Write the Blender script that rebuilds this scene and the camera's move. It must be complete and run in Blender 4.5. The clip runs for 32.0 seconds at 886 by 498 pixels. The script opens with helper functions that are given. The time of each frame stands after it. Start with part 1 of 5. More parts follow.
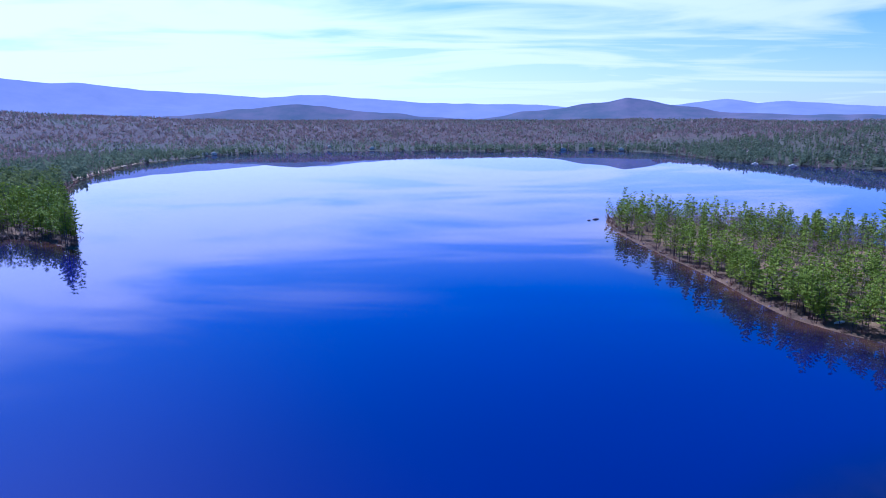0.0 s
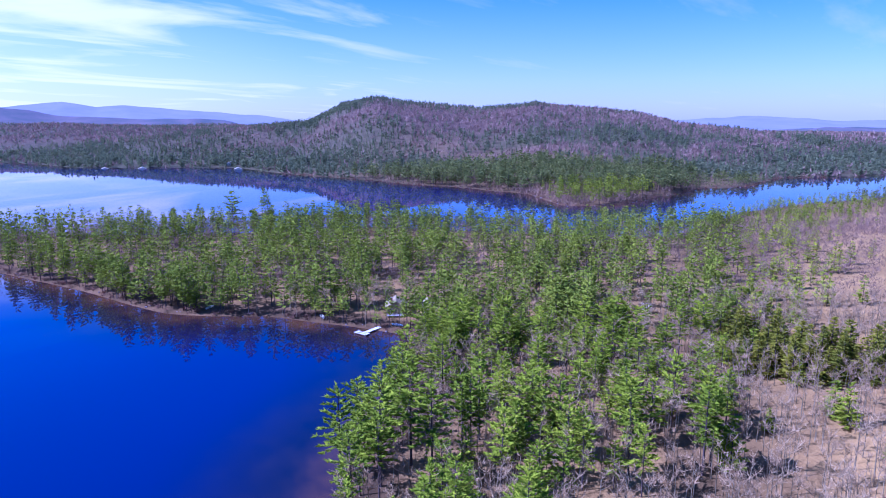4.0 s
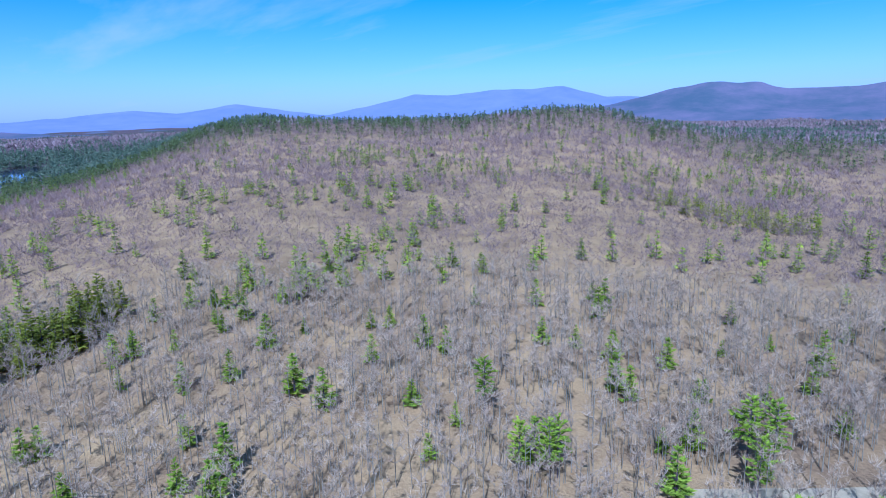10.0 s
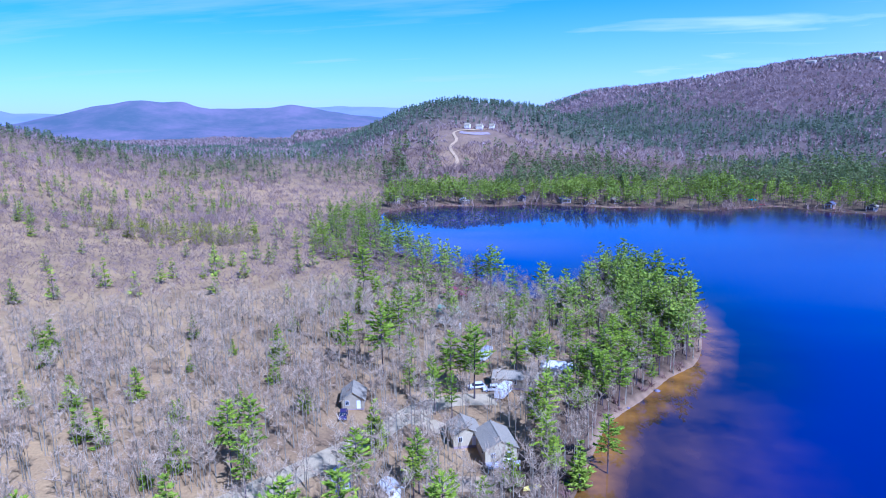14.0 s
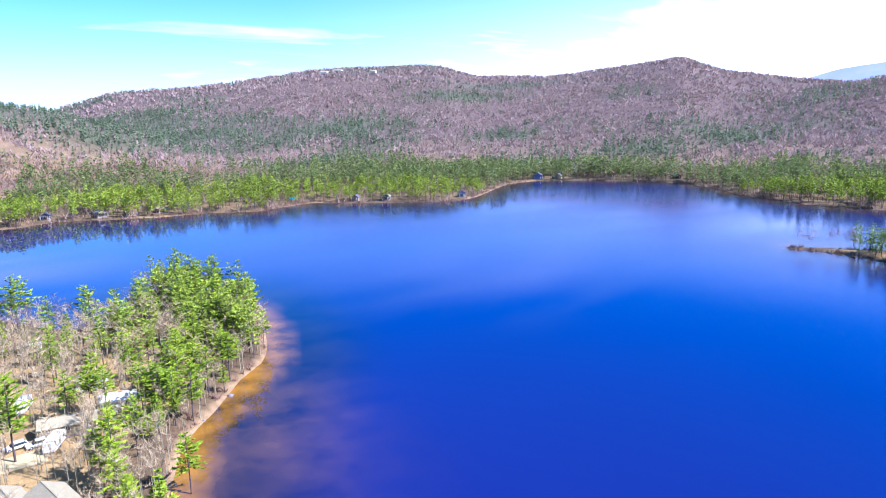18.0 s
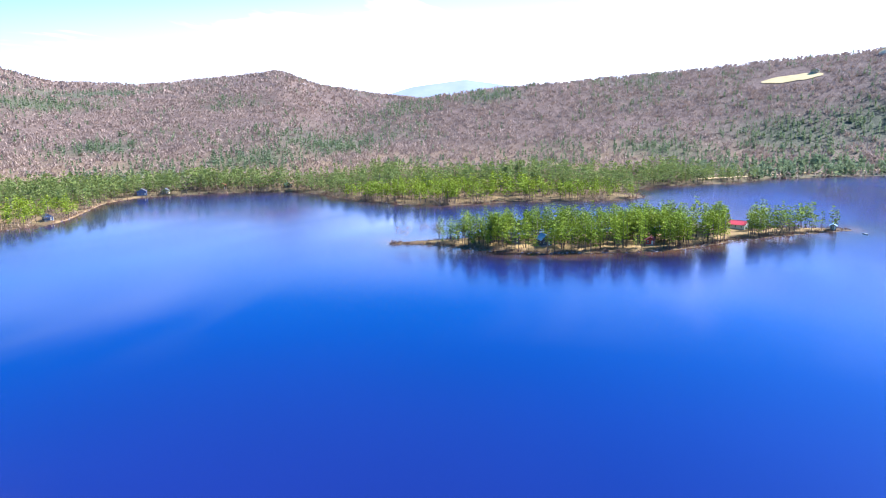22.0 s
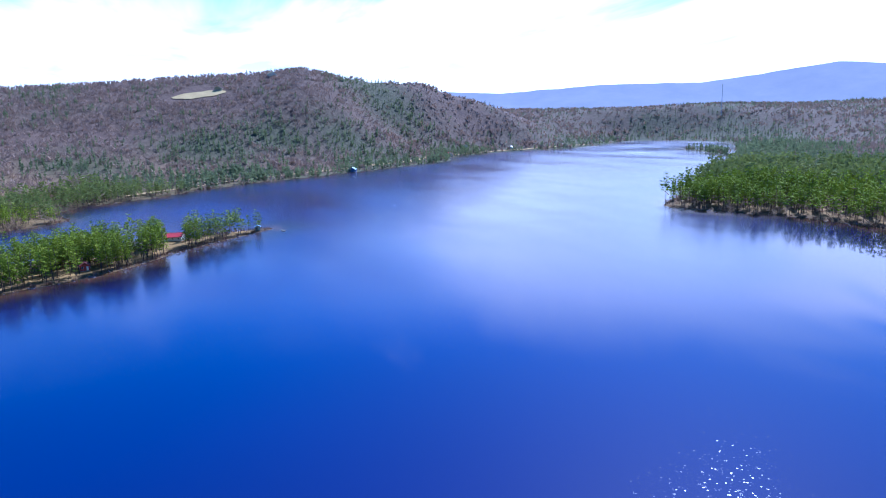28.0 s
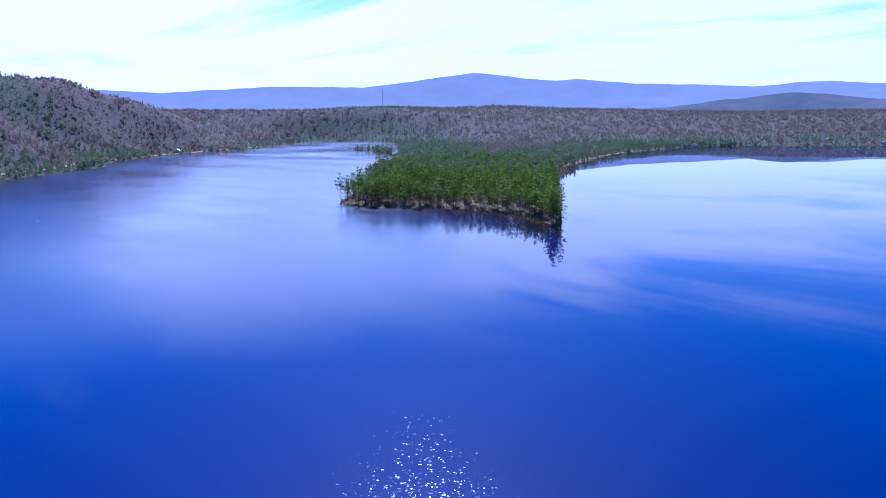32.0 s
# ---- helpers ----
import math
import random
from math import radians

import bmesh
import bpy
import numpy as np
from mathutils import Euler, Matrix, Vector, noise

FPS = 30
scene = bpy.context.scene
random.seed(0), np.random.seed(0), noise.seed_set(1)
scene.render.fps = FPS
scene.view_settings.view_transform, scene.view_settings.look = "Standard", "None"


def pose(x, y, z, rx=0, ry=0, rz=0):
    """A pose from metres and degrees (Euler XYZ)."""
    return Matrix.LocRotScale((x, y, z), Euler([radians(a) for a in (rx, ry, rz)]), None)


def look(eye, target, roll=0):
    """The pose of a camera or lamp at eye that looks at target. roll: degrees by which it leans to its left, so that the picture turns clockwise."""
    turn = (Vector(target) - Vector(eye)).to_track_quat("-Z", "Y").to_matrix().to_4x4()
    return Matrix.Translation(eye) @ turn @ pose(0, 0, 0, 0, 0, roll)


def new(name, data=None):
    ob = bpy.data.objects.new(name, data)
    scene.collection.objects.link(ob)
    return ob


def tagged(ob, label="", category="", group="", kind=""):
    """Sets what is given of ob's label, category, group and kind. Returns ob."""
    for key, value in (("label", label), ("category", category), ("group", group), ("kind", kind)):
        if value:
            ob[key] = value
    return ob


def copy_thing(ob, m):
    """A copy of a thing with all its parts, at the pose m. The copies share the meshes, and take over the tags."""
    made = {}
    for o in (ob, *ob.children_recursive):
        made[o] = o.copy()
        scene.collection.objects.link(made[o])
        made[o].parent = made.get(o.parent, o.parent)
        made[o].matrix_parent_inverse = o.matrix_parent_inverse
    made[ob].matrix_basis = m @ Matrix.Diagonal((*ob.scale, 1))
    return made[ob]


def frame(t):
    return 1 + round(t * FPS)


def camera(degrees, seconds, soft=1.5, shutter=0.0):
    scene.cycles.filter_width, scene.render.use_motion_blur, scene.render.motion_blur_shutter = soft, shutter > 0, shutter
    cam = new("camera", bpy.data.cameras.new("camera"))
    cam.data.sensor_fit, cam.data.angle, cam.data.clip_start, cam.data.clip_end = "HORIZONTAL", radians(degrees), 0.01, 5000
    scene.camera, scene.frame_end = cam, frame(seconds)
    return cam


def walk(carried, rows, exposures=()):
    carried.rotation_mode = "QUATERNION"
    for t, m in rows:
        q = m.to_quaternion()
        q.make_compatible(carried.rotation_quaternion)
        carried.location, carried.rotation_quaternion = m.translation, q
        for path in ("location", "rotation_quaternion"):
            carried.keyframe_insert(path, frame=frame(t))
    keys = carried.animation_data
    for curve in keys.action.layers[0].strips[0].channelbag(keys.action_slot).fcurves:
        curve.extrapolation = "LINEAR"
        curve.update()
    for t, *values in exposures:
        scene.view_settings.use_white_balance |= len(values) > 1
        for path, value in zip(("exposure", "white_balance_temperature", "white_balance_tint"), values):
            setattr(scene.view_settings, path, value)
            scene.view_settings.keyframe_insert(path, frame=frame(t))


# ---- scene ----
# the camera hovers over the lake and turns
cam = camera(68.6, 32.0, soft=1.0)
EYE = 70.0
TURN = [
    (0, 0.00, -11.32, 0.42),
    (0.5, -6.66, -11.06, 0.78),
    (1, -13.00, -11.20, 0.72),
    (1.5, -19.67, -11.00, 0.29),
    (2, -25.79, -10.78, 0.27),
    (2.5, -31.68, -10.95, 0.72),
    (3, -38.47, -11.46, 0.70),
    (3.5, -45.85, -11.44, 0.17),
    (4, -52.92, -11.31, 0.27),
    (4.5, -59.47, -11.55, 0.94),
    (6.5, -82.62, -11.26, 1.31),
    (7, -88.74, -11.50, 1.10),
    (7.5, -94.80, -11.63, 0.95),
    (8, -100.92, -11.74, 1.14),
    (8.5, -107.28, -11.74, 1.12),
    (9, -113.77, -11.82, 0.99),
    (9.5, -120.09, -11.78, 1.16),
    (10, -125.84, -11.86, 1.25),
    (10.5, -132.03, -11.65, 1.41),
    (11, -138.30, -11.54, 1.17),
    (11.5, -144.03, -11.71, 1.08),
    (12, -149.94, -11.73, 1.24),
    (12.5, -155.85, -11.62, 0.97),
    (13, -161.72, -11.64, 0.94),
    (13.5, -167.21, -11.37, 1.06),
    (14, -172.54, -11.22, 1.02),
    (14.5, -177.71, -11.32, 1.01),
    (16.5, -197.28, -11.13, 1.00),
    (17, -202.22, -11.23, 1.10),
    (17.5, -206.58, -11.37, 1.13),
    (18, -211.22, -11.56, 1.10),
    (18.5, -215.35, -11.57, 0.96),
    (19, -219.61, -11.56, 0.77),
    (19.5, -223.85, -11.32, 0.54),
    (20, -228.22, -11.24, 0.54),
    (20.5, -232.56, -11.20, 0.84),
    (21, -236.71, -11.33, 1.03),
    (21.5, -240.49, -11.28, 0.89),
    (22, -244.42, -11.20, 0.90),
    (22.5, -248.54, -11.29, 1.00),
    (23, -252.49, -11.41, 0.99),
    (23.5, -256.77, -11.35, 1.11),
    (24, -260.97, -11.37, 0.98),
    (24.5, -264.50, -11.37, 1.09),
    (25, -267.87, -11.65, 1.11),
    (25.5, -271.30, -11.57, 1.28),
    (27.5, -287.88, -10.99, 1.80),
    (28, -291.96, -11.03, 1.54),
    (28.5, -295.36, -11.10, 1.17),
    (29, -298.92, -11.42, 1.21),
    (29.5, -302.87, -11.65, 1.28),
    (30, -306.32, -11.45, 1.23),
    (30.5, -309.32, -11.42, 1.02),
    (31, -313.27, -11.48, 1.08),
    (31.5, -316.82, -11.63, 1.32),
    (32, -319.88, -11.51, 1.10),
]
EXPO = [(0, 0.4, 3980, 38), (2, 0.48, 4070, 46), (4, 0.64, 4070, 56), (6.5, 0.47, 3760, 40), (9, 0.28, 3690, 26), (11, 0.26, 3690, 28), (13, 0.46, 3690, 33), (14.5, 0.68, 3800, 36), (16.5, 1.08, 4070, 30),
        (19, 1.70, 4740, 26), (21, 1.86, 4900, 18), (23, 1.55, 4740, 13), (25, 1.16, 4460, 10), (28, 0.84, 4240, 20), (32, 0.48, 4050, 29)]
walk(cam, [(t, pose(0, 0, EYE, 90 + p, r, y)) for t, y, p, r in TURN], EXPO)

# ---- sky and sun ----
SUN_AZ, SUN_EL = 317.2, 44.0
world = bpy.data.worlds.new("sky")
scene.world = world
world.use_nodes = True


def make_sky():
    nt = world.node_tree
    nt.nodes.clear()
    N = nt.nodes.new
    L = nt.links.new
    out = N("ShaderNodeOutputWorld")
    bg = N("ShaderNodeBackground")
    bg.inputs["Strength"].default_value = 0.10
    L(bg.outputs[0], out.inputs[0])
    sky = N("ShaderNodeTexSky")
    sky.sky_type = "NISHITA"
    sky.sun_disc = False
    sky.sun_elevation = radians(SUN_EL)
    sky.sun_rotation = radians(SUN_AZ)
    sky.air_density, sky.dust_density, sky.ozone_density = 1.0, 0.6, 4.0
    # flat cloud layer: the direction is carried on to a plane overhead
    tc = N("ShaderNodeTexCoord")
    sep = N("ShaderNodeSeparateXYZ")
    L(tc.outputs["Generated"], sep.inputs[0])
    up = N("ShaderNodeMath")
    up.operation = "MAXIMUM"
    L(sep.outputs[2], up.inputs[0])
    up.inputs[1].default_value = 0.0
    add = N("ShaderNodeMath")
    add.operation = "ADD"
    L(up.outputs[0], add.inputs[0])
    add.inputs[1].default_value = 0.07
    dv = []
    for i in (0, 1):
        d = N("ShaderNodeMath")
        d.operation = "DIVIDE"
        L(sep.outputs[i], d.inputs[0])
        L(add.outputs[0], d.inputs[1])
        dv.append(d)
    comb = N("ShaderNodeCombineXYZ")
    L(dv[0].outputs[0], comb.inputs[0])
    L(dv[1].outputs[0], comb.inputs[1])
    mp = N("ShaderNodeMapping")
    mp.inputs["Rotation"].default_value = (0, 0, radians(38))
    mp.inputs["Scale"].default_value = (0.42, 0.9, 1)
    L(comb.outputs[0], mp.inputs[0])
    big = N("ShaderNodeTexNoise")
    big.inputs["Scale"].default_value = 1.0
    big.inputs["Detail"].default_value = 7.0
    big.inputs["Roughness"].default_value = 0.52
    big.inputs["Distortion"].default_value = 0.5
    L(mp.outputs[0], big.inputs["Vector"])
    # more cloud towards the sun's side of the sky
    dot = N("ShaderNodeVectorMath")
    dot.operation = "DOT_PRODUCT"
    L(tc.outputs["Generated"], dot.inputs[0])
    a = radians(300)
    dot.inputs[1].default_value = (math.sin(a), math.cos(a), 0.0)
    bias = N("ShaderNodeMapRange")
    bias.inputs["From Min"].default_value = -0.95
    bias.inputs["From Max"].default_value = 0.62
    bias.inputs["To Min"].default_value = -0.19
    bias.inputs["To Max"].default_value = 0.27
    L(dot.outputs["Value"], bias.inputs["Value"])
    s2 = N("ShaderNodeMath")
    s2.operation = "ADD"
    L(big.outputs["Fac"], s2.inputs[0])
    L(bias.outputs[0], s2.inputs[1])
    # the cloud deck lies low; overhead the sky is clear
    high = N("ShaderNodeMapRange")
    high.inputs["From Min"].default_value = 0.14
    high.inputs["From Max"].default_value = 0.42
    high.inputs["To Min"].default_value = 0.0
    high.inputs["To Max"].default_value = -0.5
    L(sep.outputs[2], high.inputs["Value"])
    s3 = N("ShaderNodeMath")
    s3.operation = "ADD"
    L(s2.outputs[0], s3.inputs[0])
    L(high.outputs[0], s3.inputs[1])
    # away from the north-west the deck ends lower still
    dnw = N("ShaderNodeVectorMath")
    dnw.operation = "DOT_PRODUCT"
    L(tc.outputs["Generated"], dnw.inputs[0])
    b = radians(340)
    dnw.inputs[1].default_value = (math.sin(b), math.cos(b), 0.0)
    away = N("ShaderNodeMapRange")
    away.inputs["From Min"].default_value = -0.3
    away.inputs["From Max"].default_value = 0.3
    away.inputs["To Min"].default_value = -0.45
    away.inputs["To Max"].default_value = 0.0
    L(dnw.outputs["Value"], away.inputs["Value"])
    edge = N("ShaderNodeMapRange")
    edge.inputs["From Min"].default_value = 0.13
    edge.inputs["From Max"].default_value = 0.26
    L(sep.outputs[2], edge.inputs["Value"])
    s4 = N("ShaderNodeMath")
    s4.operation = "MULTIPLY_ADD"
    L(away.outputs[0], s4.inputs[0])
    L(edge.outputs[0], s4.inputs[1])
    L(s3.outputs[0], s4.inputs[2])
    ramp = N("ShaderNodeValToRGB")
    ramp.color_ramp.elements[0].position = 0.46
    ramp.color_ramp.elements[1].position = 0.76
    ramp.color_ramp.interpolation = "EASE"
    L(s4.outputs[0], ramp.inputs[0])
    # thin milky band low over the horizon
    low = N("ShaderNodeMapRange")
    low.inputs["From Min"].default_value = 0.0
    low.inputs["From Max"].default_value = 0.26
    low.inputs["To Min"].default_value = 0.75
    low.inputs["To Max"].default_value = 0.0
    L(sep.outputs[2], low.inputs["Value"])
    side = N("ShaderNodeMapRange")
    side.inputs["From Min"].default_value = -0.2
    side.inputs["From Max"].default_value = 0.45
    side.inputs["To Min"].default_value = 0.55
    side.inputs["To Max"].default_value = 1.3
    L(dot.outputs["Value"], side.inputs["Value"])
    lows = N("ShaderNodeMath")
    lows.operation = "MULTIPLY"
    lows.use_clamp = True
    L(low.outputs[0], lows.inputs[0])
    L(side.outputs[0], lows.inputs[1])
    # thin streaks of cirrus in every quarter
    mp2 = N("ShaderNodeMapping")
    mp2.inputs["Rotation"].default_value = (0, 0, radians(20))
    mp2.inputs["Scale"].default_value = (0.22, 0.75, 1)
    L(comb.outputs[0], mp2.inputs[0])
    wisp = N("ShaderNodeTexNoise")
    wisp.inputs["Scale"].default_value = 1.0
    wisp.inputs["Detail"].default_value = 6.0
    wisp.inputs["Roughness"].default_value = 0.6
    L(mp2.outputs[0], wisp.inputs["Vector"])
    wr = N("ShaderNodeMapRange")
    wr.inputs["From Min"].default_value = 0.44
    wr.inputs["From Max"].default_value = 0.72
    wr.inputs["To Max"].default_value = 0.62
    L(wisp.outputs["Fac"], wr.inputs["Value"])
    wf = N("ShaderNodeMapRange")
    wf.inputs["From Min"].default_value = 0.16
    wf.inputs["From Max"].default_value = 0.34
    wf.inputs["To Min"].default_value = 1.0
    wf.inputs["To Max"].default_value = 0.0
    L(sep.outputs[2], wf.inputs["Value"])
    wm = N("ShaderNodeMath")
    wm.operation = "MULTIPLY"
    L(wr.outputs[0], wm.inputs[0])
    L(wf.outputs[0], wm.inputs[1])
    mw = N("ShaderNodeMath")
    mw.operation = "MAXIMUM"
    L(ramp.outputs[0], mw.inputs[0])
    L(wm.outputs[0], mw.inputs[1])
    mx = N("ShaderNodeMath")
    mx.operation = "MAXIMUM"
    L(mw.outputs[0], mx.inputs[0])
    L(lows.outputs[0], mx.inputs[1])
    glow = N("ShaderNodeMapRange")
    glow.inputs["From Min"].default_value = -0.6
    glow.inputs["From Max"].default_value = 1.0
    glow.inputs["To Min"].default_value = 5.2
    glow.inputs["To Max"].default_value = 9.0
    L(dot.outputs["Value"], glow.inputs["Value"])
    cc = N("ShaderNodeCombineColor")
    for i, k in enumerate((1.04, 1.0, 0.98)):
        mm = N("ShaderNodeMath")
        mm.operation = "MULTIPLY"
        mm.inputs[1].default_value = k
        L(glow.outputs[0], mm.inputs[0])
        L(mm.outputs[0], cc.inputs[i])
    sat = N("ShaderNodeHueSaturation")
    sat.inputs["Saturation"].default_value = 1.5
    sat.inputs["Value"].default_value = 0.85
    L(sky.outputs[0], sat.inputs["Color"])
    mix = N("ShaderNodeMix")
    mix.data_type = "RGBA"
    L(mx.outputs[0], mix.inputs[0])
    L(sat.outputs[0], mix.inputs[6])
    L(cc.outputs[0], mix.inputs[7])
    L(mix.outputs[2], bg.inputs[0])


make_sky()
sun = new("sun", bpy.data.lights.new("sun", "SUN"))
sun.data.energy, sun.data.angle, sun.data.color = 5.0, radians(0.53), (1.0, 0.94, 0.85)
sa, se = radians(SUN_AZ), radians(SUN_EL)
sun.matrix_world = look((0, 0, 300), (-math.sin(sa) * math.cos(se) * 100, -math.cos(sa) * math.cos(se) * 100, 300 - math.sin(se) * 100))


# ---- materials ----
def material(name, rough=0.8, metal=0.0, spec=0.3):
    m = bpy.data.materials.new(name)
    m.use_nodes = True
    b = m.node_tree.nodes["Principled BSDF"]
    b.inputs["Roughness"].default_value = rough
    b.inputs["Metallic"].default_value = metal
    b.inputs["Specular IOR Level"].default_value = spec
    return m, m.node_tree, b


def ramp_of(nt, fac, stops):
    r = nt.nodes.new("ShaderNodeValToRGB")
    e = r.color_ramp.elements
    while len(e) < len(stops):
        e.new(0.5)
    for el, (p, c) in zip(e, stops):
        el.position, el.color = p, (*c, 1)
    nt.links.new(fac, r.inputs[0])
    return r.outputs[0]


def noise_of(nt, scale, detail=4.0, rough=0.55, coord="Object", stretch=None):
    t = nt.nodes.new("ShaderNodeTexCoord")
    n = nt.nodes.new("ShaderNodeTexNoise")
    n.inputs["Scale"].default_value, n.inputs["Detail"].default_value, n.inputs["Roughness"].default_value = scale, detail, rough
    src = t.outputs[coord]
    if stretch:
        mp = nt.nodes.new("ShaderNodeMapping")
        mp.inputs["Scale"].default_value = stretch
        nt.links.new(src, mp.inputs[0])
        src = mp.outputs[0]
    nt.links.new(src, n.inputs["Vector"])
    return n.outputs["Fac"]


def mix_of(nt, fac, a, b, mode="MIX"):
    m = nt.nodes.new("ShaderNodeMix")
    m.data_type, m.blend_type = "RGBA", mode
    for s, v in ((m.inputs[0], fac), (m.inputs[6], a), (m.inputs[7], b)):
        if isinstance(v, (float, int)):
            s.default_value = v
        elif isinstance(v, tuple):
            s.default_value = (*v, 1)
        else:
            nt.links.new(v, s)
    return m.outputs[2]


def bump_of(nt, b, height, strength, dist):
    u = nt.nodes.new("ShaderNodeBump")
    u.inputs["Strength"].default_value, u.inputs["Distance"].default_value = strength, dist
    nt.links.new(height, u.inputs["Height"])
    nt.links.new(u.outputs[0], b.inputs["Normal"])


def island_random(nt):
    return nt.nodes.new("ShaderNodeNewGeometry").outputs["Random Per Island"]


def object_random(nt):
    return nt.nodes.new("ShaderNodeObjectInfo").outputs["Random"]


def plain(name, lo, hi, rough=0.8, scale=3.0, metal=0.0, spec=0.3, bump=0.0):
    """A surface with two scales of variation between two colours."""
    m, nt, b = material(name, rough, metal, spec)
    f = noise_of(nt, scale, 6.0, 0.62)
    c = ramp_of(nt, f, [(0.3, lo), (0.7, hi)])
    g = noise_of(nt, scale * 9, 3.0)
    c = mix_of(nt, 0.35, c, ramp_of(nt, g, [(0.35, tuple(v * 0.7 for v in lo)), (0.7, hi)]))
    nt.links.new(c, b.inputs["Base Color"])
    if bump:
        bump_of(nt, b, g, bump, 0.05)
    return m


def leaf_material(name, stops, thin=0.35):
    m, nt, b = material(name, 0.9, 0, 0.0)
    terms = ((island_random(nt), 0.22), (object_random(nt), 0.16), (noise_of(nt, 0.17, 3.0), 0.58), (noise_of(nt, 0.025, 3.0), 0.30))
    last = None
    for src, k in terms:
        ad = nt.nodes.new("ShaderNodeMath")
        ad.operation = "MULTIPLY_ADD"
        nt.links.new(src, ad.inputs[0])
        ad.inputs[1].default_value = k
        if last is None:
            ad.inputs[2].default_value = -0.13
        else:
            nt.links.new(last, ad.inputs[2])
        last = ad.outputs[0]
    col = ramp_of(nt, ad.outputs[0], stops)
    nt.links.new(col, b.inputs["Base Color"])
    b.inputs["Specular IOR Level"].default_value = 0.12
    if thin:
        tl = nt.nodes.new("ShaderNodeBsdfTranslucent")
        nt.links.new(col, tl.inputs["Color"])
        mx = nt.nodes.new("ShaderNodeMixShader")
        mx.inputs[0].default_value = thin
        nt.links.new(b.outputs[0], mx.inputs[1])
        nt.links.new(tl.outputs[0], mx.inputs[2])
        nt.links.new(mx.outputs[0], nt.nodes["Material Output"].inputs[0])
    return m


M_PINE = leaf_material("pine_needles", [(0.25, (0.110, 0.165, 0.004)), (0.5, (0.270, 0.335, 0.006)), (0.75, (0.48, 0.51, 0.008))], thin=0.18)
M_YOUNG = leaf_material("young_pine_needles", [(0.25, (0.145, 0.200, 0.006)), (0.5, (0.310, 0.365, 0.010)), (0.75, (0.52, 0.54, 0.016))], thin=0.15)
M_SPRUCE = leaf_material("spruce_needles", [(0.25, (0.11, 0.13, 0.008)), (0.5, (0.26, 0.255, 0.010)), (0.75, (0.42, 0.37, 0.012))], thin=0.12)
M_MIDPINE = leaf_material("shore_pine_needles", [(0.22, (0.062, 0.090, 0.007)), (0.5, (0.190, 0.235, 0.012)), (0.78, (0.39, 0.42, 0.020))], thin=0.10)
# far needles are paler and greyer: distance haze is mixed into their colour
M_FARPINE = leaf_material("hazed_far_pine_needles", [(0.25, (0.095, 0.115, 0.058)), (0.5, (0.170, 0.195, 0.085)), (0.75, (0.27, 0.285, 0.120))], thin=0.4)
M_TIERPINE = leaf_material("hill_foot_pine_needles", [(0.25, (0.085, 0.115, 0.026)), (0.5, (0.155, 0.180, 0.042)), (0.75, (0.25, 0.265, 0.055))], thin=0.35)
M_TWIG = leaf_material("grey_twigs", [(0.25, (0.20, 0.132, 0.070)), (0.5, (0.40, 0.275, 0.125)), (0.75, (0.62, 0.45, 0.205))], thin=0.15)
# grey twigs of the far woods, tinted towards haze in the base colour
M_FARTWIG = leaf_material("hazed_far_grey_twigs", [(0.25, (0.205, 0.138, 0.096)), (0.5, (0.32, 0.218, 0.148)), (0.75, (0.48, 0.34, 0.230))], thin=0.25)
M_BACKTWIG = leaf_material("brown_pink_twigs", [(0.25, (0.12, 0.074, 0.058)), (0.5, (0.31, 0.205, 0.122)), (0.75, (0.48, 0.325, 0.190))], thin=0.3)
M_BARK = plain("pine_bark", (0.050, 0.036, 0.028), (0.12, 0.085, 0.065), 0.9, 1.5)
M_BARE_BARK = plain("grey_bark", (0.16, 0.125, 0.060), (0.42, 0.34, 0.17), 0.9, 1.5)


